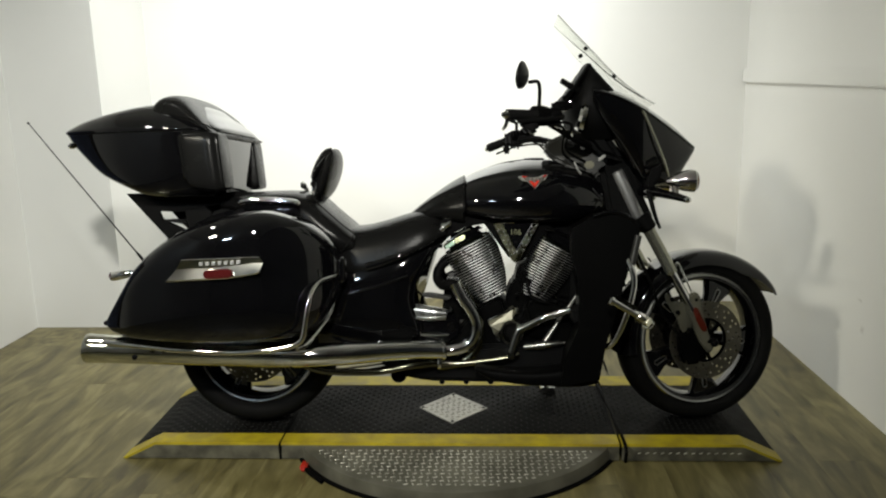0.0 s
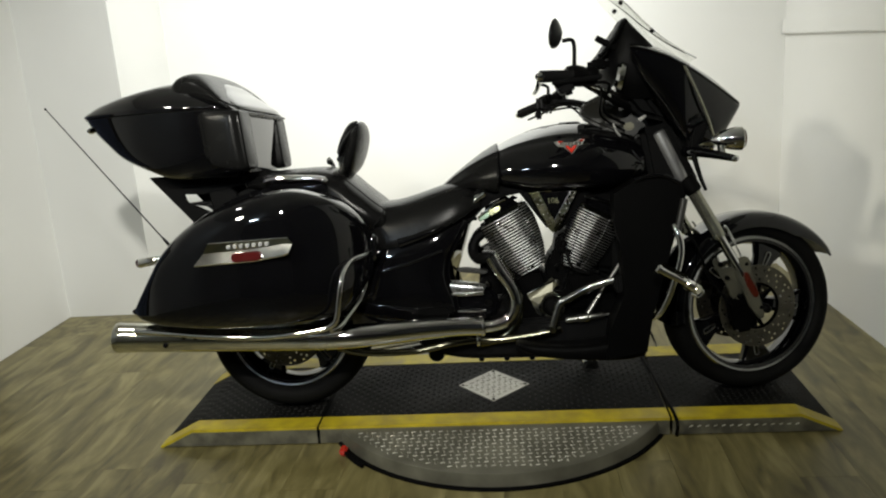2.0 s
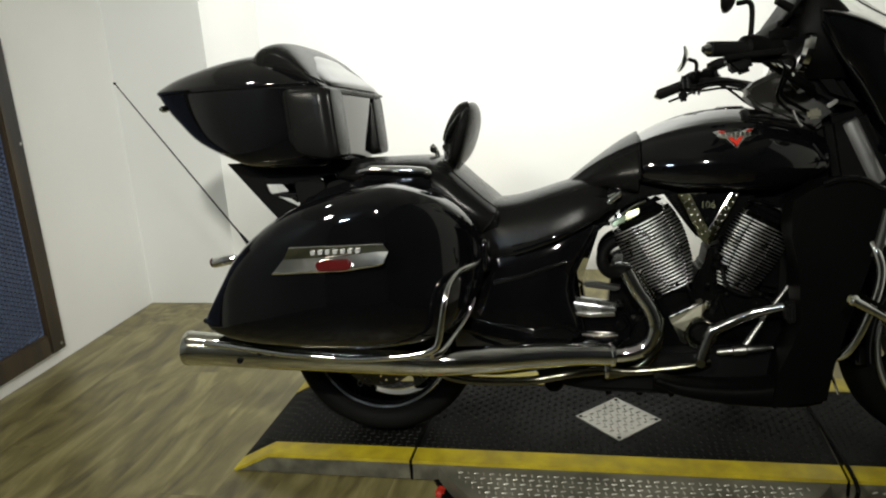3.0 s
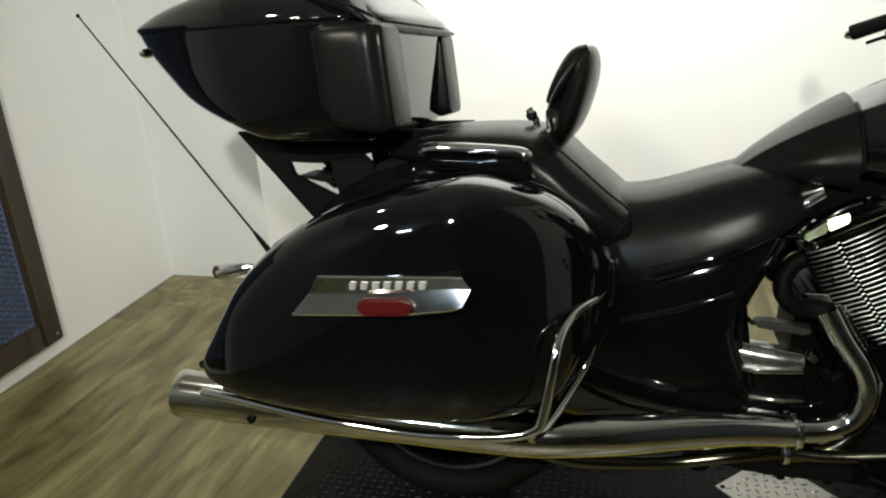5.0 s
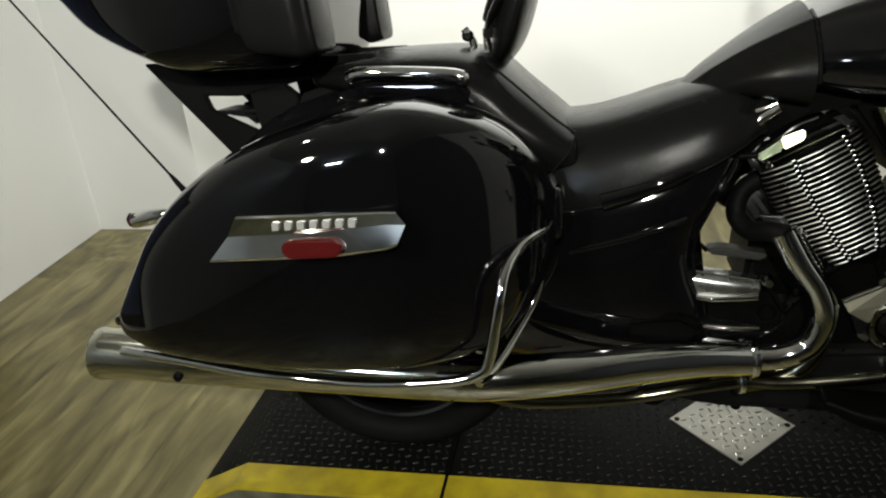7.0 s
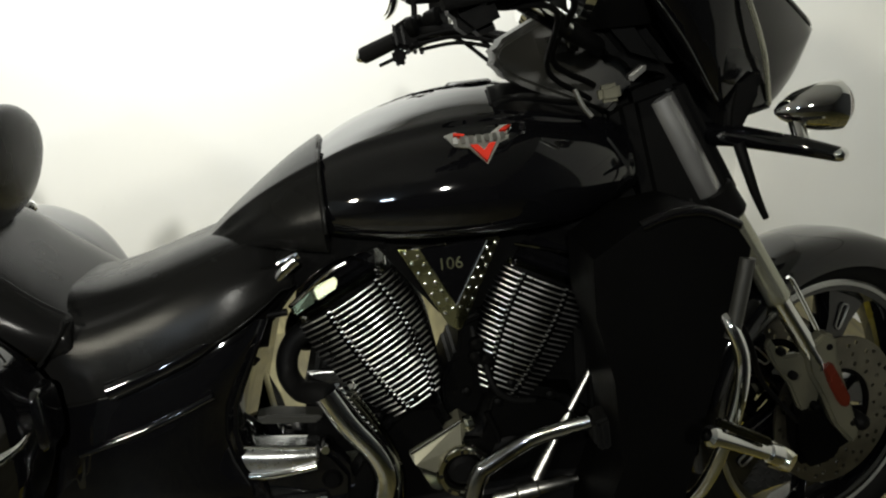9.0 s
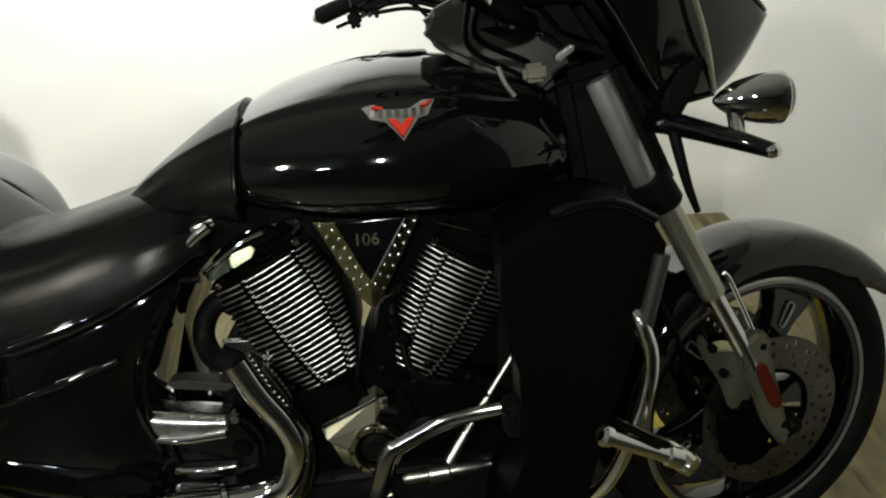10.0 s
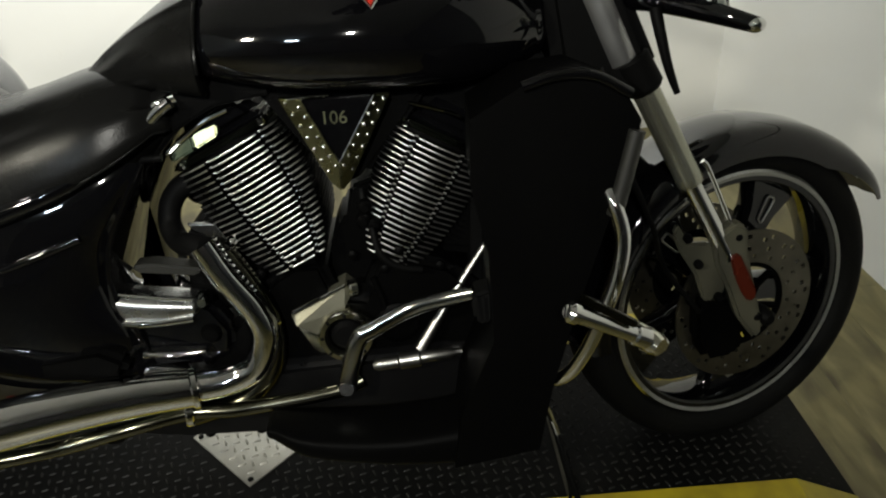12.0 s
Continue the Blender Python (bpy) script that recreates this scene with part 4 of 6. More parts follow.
def rear_guard(s):
    guard = part("bag_guard", tube([(-0.325, s * 0.262, 0.640), (-0.334, s * 0.305, 0.594), (-0.368, s * 0.378, 0.582), (-0.389, s * 0.425, 0.554), (-0.400, s * 0.450, 0.502), (-0.418, s * 0.450, 0.410), (-0.435, s * 0.452, 0.385),
                                    (-0.480, s * 0.452, 0.370), (-0.574, s * 0.448, 0.358), (-0.690, s * 0.434, 0.350), (-0.858, s * 0.425, 0.358), (-0.96, s * 0.412, 0.366), (-1.06, s * 0.402, 0.374), (-1.122, s * 0.396, 0.379)], 0.0095, 14, 6), CHROME, bike,
                 "chrome tube guarding the saddlebag")
    part("guard_brace", tube([(-0.330, s * 0.275, 0.612), (-0.337, s * 0.285, 0.560), (-0.350, s * 0.300, 0.480), (-0.375, s * 0.330, 0.428), (-0.418, s * 0.400, 0.372), (-0.44, s * 0.44, 0.362)], 0.0085, 12), CHROME, guard)
    part("guard_tip", ball((-0.325, s * 0.261, 0.642), 0.0098, 0.0098, 0.0098, 12), CHROME, guard)


def exhaust(s):
    y = s * 0.345
    muffler = part("muffler", spun([(0, 0.040), (0.0, 0.0505), (0.012, 0.0525), (0.03, 0.0505), (0.085, 0.0500), (0.095, 0.0490), (0.5, 0.0475), (0.86, 0.0460), (0.95, 0.043), (1.0, 0.036)],
                                   (-1.208, y, 0.348), (-0.455, s * 0.3360, 0.3190), 40), DULL_CHROME, bike, "long chrome muffler along the saddlebag")
    part("end_bore", spun([(0, 0.039), (0.5, 0.036), (1, 0.0)], (-1.2095, y, 0.348), (-1.16, y, 0.346), 32), MATT, muffler)
    shield = tube([(-0.56, s * 0.3375, 0.3225), (-0.45, s * 0.336, 0.3188), (-0.30, s * 0.300, 0.317), (-0.17, s * 0.252, 0.316), (-0.06, s * 0.215, 0.312), (0.025, s * 0.190, 0.304)], 0.0445, 32, 6, end_radius=0.032)
    part("heat_shield", shield, CHROME, muffler, "smooth chrome heat shield")
    header = tube([(-0.06, s * 0.210, 0.310), (0.024, s * 0.188, 0.303), (0.083, s * 0.182, 0.308), (0.131, s * 0.180, 0.331), (0.152, s * 0.180, 0.384), (0.141, s * 0.180, 0.434), (0.105, s * 0.178, 0.491), (0.076, s * 0.172, 0.546)], 0.0235, 22, 7)
    part("header_pipe", header, CHROME, muffler, "curved chrome header pipe")
    part("lower_pipe", tube([(0.30, s * 0.172, 0.286), (0.259, s * 0.180, 0.274), (0.155, s * 0.182, 0.260), (0.080, s * 0.184, 0.254), (0.012, s * 0.190, 0.258), (-0.09, s * 0.222, 0.254), (-0.21, s * 0.240, 0.238), (-0.38, s * 0.300, 0.256), (-0.48, s * 0.335, 0.298)],
                            0.0125, 18, 6), DARK_PIPE, muffler, "lower smoky pipe joining the muffler")
    part("pipe_bend", tube([(0.010, s * 0.185, 0.246), (0.045, s * 0.165, 0.244), (0.104, s * 0.158, 0.260), (0.148, s * 0.156, 0.303), (0.163, s * 0.156, 0.357), (0.158, s * 0.156, 0.412), (0.135, s * 0.156, 0.470), (0.104, s * 0.155, 0.524)], 0.0165, 16, 6), DARK_PIPE, muffler, "second exhaust pipe, smoky and dim")
    for x, z in ((0.172, 0.402), (0.132, 0.452), (0.108, 0.505)):
        part("clamp_screw", tube([(x - 0.012, s * 0.172, z - 0.004), (x + 0.006, s * 0.172, z + 0.004)], 0.0035, 8), CHROME, muffler)
    part("port_pipe", tube([(0.080, s * 0.172, 0.540), (0.056, s * 0.155, 0.541), (0.028, s * 0.120, 0.533), (0.008, s * 0.090, 0.552), (0.010, s * 0.078, 0.582), (0.028, s * 0.072, 0.608), (0.060, s * 0.066, 0.625)], 0.0185, 16), MATT, muffler, "black exhaust port pipe")
    for x, z, r, yy in ((0.028, 0.304, 0.0345, 0.189), (0.012, 0.258, 0.0215, 0.190)):
        clamp = spun([(0, r), (0.2, r + 0.002), (0.8, r + 0.002), (1, r)], (x - 0.006, s * (yy + 0.002), z), (x + 0.006, s * (yy - 0.002), z), 32)
        part("pipe_clamp", clamp, CHROME, muffler)
    for x, z in ((-0.915, 0.350), (-0.955, 0.352), (-1.02, 0.326)):
        part("bracket_bolt", spun([(0, 0.009), (0.6, 0.009), (1, 0.005)], (x, y + s * 0.044, z), (x, y + s * 0.053, z), 12), MATT, muffler)


for s in (R, L):
    saddlebag(s)
    rear_guard(s)
    exhaust(s)

# tail section, signals and antenna
part("tail_section", prism([(-0.70, 0.760), (-0.86, 0.735), (-0.96, 0.700), (-1.06, 0.635), (-1.115, 0.535), (-1.185, 0.405), (-1.165, 0.380), (-1.09, 0.42), (-1.0, 0.52), (-0.85, 0.64), (-0.70, 0.68)], -0.205, 0.205, 0.03, seg=4), PAINT, bike,
     "gloss black tail panel")
for s in (R, L):
    part("tail_side", prism([(-0.96, 0.690), (-0.905, 0.745), (-0.84, 0.790), (-0.72, 0.826), (-0.56, 0.826), (-0.52, 0.76), (-0.70, 0.70)], s * 0.150, s * 0.206, 0.02, seg=4), PAINT, bike, "gloss black tail side cover")
for s in (R, L):
    sig = part("rear_signal", spun([(0, 0.004), (0.25, 0.012), (0.6, 0.016), (0.95, 0.017), (1.0, 0.014)], (-1.063, s * 0.225, 0.602), (-1.168, s * 0.225, 0.586), 20), CHROME, bike, "chrome rear turn signal")
    part("signal_lens", spun([(0, 0.016), (0.6, 0.013), (1.0, 0.004)], (-1.168, s * 0.225, 0.586), (-1.176, s * 0.225, 0.584), 20), RED, sig)
antenna = part("antenna", tube([(-1.062, -0.20, 0.645), (-1.464, -0.20, 1.145)], 0.0026, 8, end_radius=0.0018), MATT, bike, "thin black whip antenna")
part("antenna_tip", ball((-1.464, -0.20, 1.145), 0.0045, 0.0045, 0.0045, 10), MATT, antenna)
part("antenna_base", spun([(0, 0.007), (0.7, 0.005), (1, 0.003)], (-1.050, -0.20, 0.630), (-1.085, -0.20, 0.674), 14), MATT, antenna)

# grab rails beside the passenger seat
for s in (R, L):
    rail = part("grab_rail", tube([(-0.685, s * 0.222, 0.850), (-0.66, s * 0.232, 0.856), (-0.57, s * 0.238, 0.853), (-0.49, s * 0.238, 0.846), (-0.478, s * 0.236, 0.836)], 0.0125, 14), CHROME, bike, "chrome grab rail over a black bracket")
    part("rail_bracket", prism([(-0.67, 0.842), (-0.485, 0.834), (-0.462, 0.806), (-0.470, 0.768), (-0.50, 0.760), (-0.53, 0.785), (-0.60, 0.812), (-0.68, 0.818)], s * 0.200, s * 0.240, 0.008), PAINT, rail, "black rail bracket")
    part("rail_cap", ball((-0.478, s * 0.238, 0.842), 0.012, 0.013, 0.013, 14), CHROME, rail)

# trunk
trunk = part("trunk", stack([(0.872, -1.02, -0.78, 0.235, 6), (0.892, -1.07, -0.765, 0.268, 6.5), (0.95, -1.195, -0.762, 0.288, 7), (1.01, -1.265, -0.760, 0.297, 7), (1.06, -1.318, -0.758, 0.301, 6.5), (1.098, -1.345, -0.757, 0.303, 6.5)], 64),
             PAINT, bike, "gloss black hard trunk with a padded front", sharp=50)
part("trunk_lid", stack([(1.101, -1.356, -0.742, 0.308, 5.6), (1.109, -1.359, -0.742, 0.310, 5.6), (1.120, -1.348, -0.748, 0.304, 5.0), (1.145, -1.300, -0.775, 0.284, 4.2), (1.172, -1.215, -0.81, 0.250, 3.6), (1.198, -1.10, -0.84, 0.200, 3.2),
                         (1.212, -1.00, -0.87, 0.13, 2.8)], 64), PAINT, trunk, "gloss black domed lid", sharp=50)
part("lid_seam", stack([(1.0965, -1.352, -0.744, 0.304, 5.6), (1.103, -1.352, -0.744, 0.304, 5.6)], 64), MATT, trunk)
for ob in trunk, *trunk.children:
    for v in ob.data.vertices:
        if v.co.x < -1.03:
            v.co.y *= 1 - 0.30 * min(1.0, (-1.03 - v.co.x) / 0.31) ** 1.15
part("lid_cushion", body([(-1.000, 0.225, -0.225, 1.120, 1.200, 3.0), (-0.965, 0.252, -0.252, 1.112, 1.236, 2.9), (-0.91, 0.272, -0.272, 1.106, 1.241, 2.8), (-0.86, 0.286, -0.286, 1.104, 1.212, 3.0), (-0.81, 0.298, -0.298, 1.100, 1.162, 3.2),
                          (-0.770, 0.298, -0.298, 1.088, 1.118, 3.2), (-0.752, 0.286, -0.286, 1.080, 1.100, 3.0)], 56, 6, 0.010), LEATHER, trunk, "padded black leather cushion on the lid")
part("cushion_piping", tube([(-0.972, -0.232, 1.196), (-0.925, -0.262, 1.166), (-0.86, -0.286, 1.150), (-0.80, -0.302, 1.130), (-0.745, -0.300, 1.104)], 0.0035, 8), LEATHER, trunk)
for s in (R, L):
    pad = body([(-0.868, s * 0.20, s * 0.309, 0.930, 1.092, 7), (-0.850, s * 0.182, s * 0.318, 0.905, 1.097, 6.5), (-0.80, s * 0.180, s * 0.321, 0.894, 1.098, 6.5), (-0.765, s * 0.180, s * 0.319, 0.890, 1.097, 6.5), (-0.742, s * 0.186, s * 0.306, 0.896, 1.092, 7)], 56, 5, 0.008)
    for v in pad.verts:
        v.co.x += 0.022 * (1.0 - (v.co.z - 0.89) / 0.21) - (0.022 if s == L else 0.0)
    part("side_cushion", pad, LEATHER, trunk, "black leather corner cushion", sharp=60)
    back = 0.022 if s == L else 0.0
    part("cushion_piping", tube([(-0.748 - back, s * 0.300, 1.090), (-0.738 - back, s * 0.302, 1.000), (-0.726 - back, s * 0.300, 0.905)], 0.004, 8), LEATHER, trunk)
part("front_cushion", prism([(-0.86, 0.886), (-0.806, 0.884), (-0.802, 0.98), (-0.812, 1.095), (-0.86, 1.095)], -0.20, 0.20, 0.006, seg=3), LEATHER, trunk, "flat leather lumbar pad")
part("tail_lamp", ball((-1.312, -0.185, 1.060), 0.012, 0.024, 0.011, 16), CHROME, trunk, "small clear and chrome tail lamp")
for s in (R, L):
    y = s * 0.125
    rack = part("trunk_bracket", prism([(-1.145, 0.885), (-1.020, 0.885), (-1.020, 0.818), (-1.010, 0.790), (-0.905, 0.740), (-0.925, 0.706), (-0.970, 0.690)], y - 0.008, y + 0.008, 0.003), MATT, bike, "black steel trunk bracket")
    part("bracket_arm", prism([(-1.022, 0.885), (-0.66, 0.885), (-0.66, 0.835), (-0.80, 0.842), (-0.945, 0.815), (-1.022, 0.818)], y - 0.012, y + 0.012, 0.003), MATT, rack)
    part("bracket_arm", prism([(-0.925, 0.825), (-0.850, 0.836), (-0.822, 0.812), (-0.830, 0.765), (-0.905, 0.742), (-0.918, 0.780)], y - 0.009, y + 0.009, 0.003), MATT, rack)
    part("bracket_arm", prism([(-0.815, 0.815), (-0.70, 0.850), (-0.70, 0.790), (-0.80, 0.755), (-0.835, 0.765)], y - 0.009, y + 0.009, 0.003), MATT, rack)
    for k in range(3):
        part("rack_slat", prism([(-1.012 + 0.03 * k, 0.786), (-0.925, 0.786 - 0.012 * k), (-0.925, 0.779 - 0.012 * k), (-1.012 + 0.03 * k, 0.776)], s * 0.02, s * 0.115, 0.002), PLASTIC, rack)

# the front wheel and fender stand turned a little to the left
STEER = Matrix.Translation((0.980, 0.036, 0.0)) @ pose(0, 0, 0, 0, 0, 15) @ Matrix.Translation((-FX, 0, -0.004))
for ob in list(bike.children):
    if ob.name.startswith(("front_wheel", "front_fender")):
        ob.matrix_local = STEER

# ---- engine ----
engine = part("crankcase", prism([(0.02, 0.30), (0.06, 0.24), (0.42, 0.22), (0.54, 0.27), (0.53, 0.40), (0.46, 0.470), (0.39, 0.490), (0.335, 0.485), (0.308, 0.425), (0.272, 0.430), (0.252, 0.490), (0.20, 0.490), (0.16, 0.465), (0.10, 0.40)], -0.135, 0.135, 0.016, seg=3), CAST, bike,
              "black cast engine crankcase of the vee twin")


BARREL = [(0.0, 0.50), (0.06, 0.62), (0.16, 0.75), (0.30, 0.89), (0.50, 1.01), (0.72, 1.08), (0.88, 1.06), (1.0, 1.01)]


def cylinder(base, top, width, half, n, label, grooves):
    """A finned barrel between two points in x and z: black fins with machined edges, rounded in towards the foot."""
    b, t = Vector((base[0], 0, base[1])), Vector((top[0], 0, top[1]))
    axis = (t - b).normalized()
    side = Vector((axis.z, 0, -axis.x))

    def ring(c, w, d, notch):
        h = w / 2
        crown = lambda u: -d + 0.026 * (u / 0.085) ** 2
        across = sorted(set([-0.94 * h, -0.70 * h, -0.1 * h, 0.0, 0.12 * h, 0.52 * h, 0.84 * h, 0.95 * h]))
        pts = [(-h, d * 0.55), (-h, crown(h) + 0.006)]
        cuts = [g * w for g in grooves]
        for u in across:
            if all(abs(u - cut) > 0.008 for cut in cuts):
                pts.append((u, crown(u)))
        for cut in cuts:
            deep = notch or 0.0004
            pts += [(cut - 0.0042, crown(cut - 0.0042)), (cut - 0.003, crown(cut) + deep), (cut + 0.003, crown(cut) + deep), (cut + 0.0042, crown(cut + 0.0042))]
        front = sorted(pts[2:], key=lambda q: q[0])
        pts = pts[:2] + front + [(h, crown(h) + 0.006), (h, d * 0.55), (h * 0.6, d), (-h * 0.6, d)]
        return [c + side * u + Vector((0, y, 0)) for u, y in pts]

    def wide(f):
        return width * np.interp(f, [q[0] for q in BARREL], [q[1] for q in BARREL])

    core = bmesh.new()
    loft([ring(b + (t - b) * f, wide(f) - 0.030, half - 0.020, 0) for f in (0.0, 0.16, 0.40, 0.70, 1.01)], bm=core)
    barrel = part("cylinder", core, CAST, bike, label)
    for k in range(n):
        f = (k + 0.5) / n
        c = b + (t - b) * f
        w = wide(f)
        thick = (t - b).length / n * 0.19
        bm = bmesh.new()
        loft([ring(c + axis * (thick * u), w + 2 * o, half + o, 0.011) for u, o in ((-1.0, -0.0006), (-0.8, 0.0006), (-0.35, 0.0013), (0.35, 0.0013), (0.8, 0.0006), (1.0, -0.0006))], bm=bm)
        bm.normal_update()
        for face in bm.faces:
            face.material_index = 1 if len(face.verts) == 4 and face.normal.y < -0.45 else 0
        part("cooling_fin", bm, [CAST, FIN_EDGE], barrel, sharp=50)
    return barrel, axis, side, b, t


def head(barrel, axis, side, top, width, half, windows):
    """Rocker box over a barrel: black block, chrome band."""
    def block(lo, hi, w0, w1, d, bevel):
        own = bmesh.new()
        corners = lambda h, w: [top + axis * h + side * (u * w / 2) + Vector((0, y * d, 0)) for u, y in ((-1, 1), (-1, -1), (1, -1), (1, 1))]
        loft([corners(lo, w0), corners(hi, w1)], bm=own)
        return softened(own, bevel)
    part("head_block", block(0.002, 0.013, width, width * 1.02, half, 0.004), BLACK_CHROME, barrel, "black chrome cylinder head")
    part("rocker_cover", block(0.0135, 0.058, width * 0.99, width * 0.66, half * 0.90, 0.016), PAINT, barrel, "gloss black rocker cover")
    rim = [top + axis * h + side * (u * width) + Vector((0, -half * y, 0)) for u, h, y in ((-0.47, 0.036, 0.97), (-0.22, 0.044, 0.98), (0.0, 0.049, 0.96), (0.2, 0.046, 0.93))]
    part("rocker_ridge", tube([tuple(q) for q in rim], 0.0035, 8), CHROME, barrel, "bright ridge on the rocker cover")
    if windows:
        corner = [top + axis * h + side * (u * width) + Vector((0, y, 0)) for u, h, y in ((-0.475, 0.019, -half), (-0.475, 0.035, -half * 0.96), (-0.20, 0.042, -half * 0.96), (-0.235, 0.020, -half))]
        inner = [q + Vector((0, 0.03, 0)) for q in corner]
        part("cover_window", softened(loft([corner, inner]), 0.003), OLIVE_CHROME, barrel, "olive chrome end of the rocker cover")
        flank = [top + axis * h + side * (u * width) + Vector((0, y, 0)) for u, h, y in ((-0.225, 0.020, -half), (-0.195, 0.041, -half * 0.96), (0.05, 0.036, -half * 0.95), (0.01, 0.021, -half))]
        part("cover_window", softened(loft([flank, [q + Vector((0, 0.03, 0)) for q in flank]]), 0.003), VEE, barrel)
    for u in (-0.42, 0.42):
        c = top + axis * 0.008 + side * (u * width) + Vector((0, -half, 0))
        part("head_bolt", spun([(0, 0.007), (0.7, 0.007), (1, 0.004)], c, c + Vector((0, -0.009, 0)), 10), CHROME, barrel)


barrel, ax, sd, b0, t0 = cylinder((0.2175, 0.486), (0.1200, 0.682), 0.174, 0.140, 22, "finned rear cylinder with bright fin edges", (-0.18, 0.33))
head(barrel, ax, sd, t0, 0.172, 0.124, True)
barrel, ax, sd, b0, t0 = cylinder((0.3580, 0.482), (0.455, 0.667), 0.154, 0.136, 22, "finned front cylinder with bright fin edges", (-0.27, 0.22))
head(barrel, ax, sd, t0, 0.160, 0.118, False)

def plate(points, depth, bevel=0.0015):
    """A flat polygon in space, given a thickness away from the viewer's side."""
    bm = bmesh.new()
    front = [bm.verts.new(q) for q in points]
    back = [bm.verts.new((q[0], q[1] + depth, q[2])) for q in points]
    bm.faces.new(front), bm.faces.new(back)
    for i in range(len(front)):
        j = (i + 1) % len(front)
        bm.faces.new((front[i], front[j], back[j], back[i]))
    bmesh.ops.recalc_face_normals(bm, faces=bm.faces[:])
    return softened(bm, bevel)


# each arm of the vee falls away from its inner edge
VO, VI = (-0.154, -0.166)
LEFT_ARM = ((0.214, 0.758), (0.248, 0.757), (0.280, 0.626), (0.2955, 0.660))      # outer and inner top, outer and inner foot
RIGHT_ARM = ((0.378, 0.756), (0.3545, 0.758), (0.311, 0.628), (0.2965, 0.660))
vee = part("vee_cover", plate([(0.214, VO, 0.758), (0.248, VI, 0.757), (0.2955, VI, 0.660), (0.2955, VI + 0.003, 0.614), (0.280, VO, 0.626)], 0.02), VEE, bike, "burnished chrome vee cover with rows of rivets")
part("vee_arm", plate([(0.378, VO, 0.756), (0.3545, VI, 0.758), (0.2965, VI, 0.660), (0.2965, VI + 0.003, 0.614), (0.311, VO, 0.628)], 0.02), VEE, vee, "burnished vee arm")
part("cover_plate", prism([(0.249, 0.757), (0.353, 0.759), (0.296, 0.661)], -0.163, -0.149, 0.002), PAINT, vee, "gloss black name panel")
part("cover_edge", tube([(0.228, -0.1645, 0.7590), (0.246, -0.1665, 0.7605), (0.290, -0.1665, 0.7615)], 0.0022, 8), CHROME, vee)
part("cover_edge", tube([(0.355, -0.167, 0.758), (0.296, -0.167, 0.659)], 0.0017, 8), CHROME, vee)
part("displacement_number", letters("106", 0.027, (0.294, -0.1635, 0.719), 0.0008), VEE, vee)
for (ox, oz), (ix, iz), (ex, ez), (fx, fz) in (LEFT_ARM, RIGHT_ARM):
    for k in range(7):
        f = (k + 0.35) / 7
        for lane, shift in ((0.24, 0.0), (0.74, 0.06)):
            g = min(1.0, f + shift)
            tx, tz = ox + (ix - ox) * lane, oz + (iz - oz) * lane
            bx, bz = ex + (fx - ex) * lane, ez + (fz - ez) * lane
            part("rivet", ball((tx + (bx - tx) * g, VO + (VI - VO) * lane - 0.0008, tz + (bz - tz) * g), 0.0036, 0.0030, 0.0036, 12), RIVET, vee)
part("intake_box", prism([(0.150, 0.800), (0.46, 0.800), (0.43, 0.745), (0.335, 0.625), (0.275, 0.625), (0.19, 0.745)], -0.115, 0.115, 0.008), CAST, bike, "black intake between the cylinders")
part("oil_tank", prism([(0.395, 0.790), (0.560, 0.780), (0.575, 0.520), (0.540, 0.450), (0.430, 0.470), (0.440, 0.560)], -0.085, 0.085, 0.02), CAST, bike, "black frame block ahead of the front cylinder")
part("throttle_body", spun([(0, 0.030), (0.2, 0.034), (0.8, 0.034), (1, 0.026)], (0.305, -0.118, 0.648), (0.305, 0.10, 0.648), 22), CAST, bike)
part("manifold", prism([(0.303, 0.600), (0.345, 0.615), (0.350, 0.430), (0.262, 0.430), (0.262, 0.500), (0.280, 0.540), (0.292, 0.545)], -0.095, 0.06, 0.006), CAST, bike)
part("rear_case", prism([(0.02, 0.40), (0.034, 0.545), (0.058, 0.560), (0.088, 0.555), (0.113, 0.520), (0.175, 0.470), (0.185, 0.40)], -0.105, 0.10, 0.008), CAST, bike, "black casting behind the header pipe")
part("case_strip", prism([(0.041, 0.562), (0.086, 0.560), (0.107, 0.522), (0.095, 0.517), (0.072, 0.540), (0.052, 0.550)], -0.120, -0.108, 0.002), COVER_GREY, bike, "thin polished strip on the casting")
part("crank_rib", prism([(0.318, 0.490), (0.318, 0.560), (0.338, 0.566), (0.352, 0.525), (0.400, 0.490)], -0.120, 0.10, 0.008), CAST, bike)
part("frame_spine", prism([(0.05, 0.800), (0.60, 0.830), (0.64, 0.74), (0.56, 0.715), (0.44, 0.765), (0.16, 0.790)], -0.10, 0.10, 0.012), MATT, bike)
part("frame_arch", prism([(0.0, 0.74), (-0.02, 0.66), (-0.012, 0.648), (0.010, 0.665), (0.030, 0.688), (0.052, 0.710), (0.080, 0.729), (0.115, 0.746), (0.150, 0.752), (0.20, 0.760), (0.20, 0.80), (0.05, 0.80)], -0.125, -0.085, 0.004), CAST, bike, "black frame arch over the rear head")
part("frame_tube", tube([(0.0, -0.12, 0.735), (0.03, -0.122, 0.752), (0.06, -0.122, 0.765)], 0.010, 12), CHROME, bike, "polished frame stay")
part("breather_clip", tube([(0.010, -0.145, 0.716), (0.030, -0.150, 0.742), (0.058, -0.150, 0.762)], 0.009, 10), CHROME, bike, "chrome stay behind the rear head")
part("breather_clip", tube([(-0.005, -0.140, 0.676), (0.03, -0.142, 0.678)], 0.006, 10), MATT, bike)
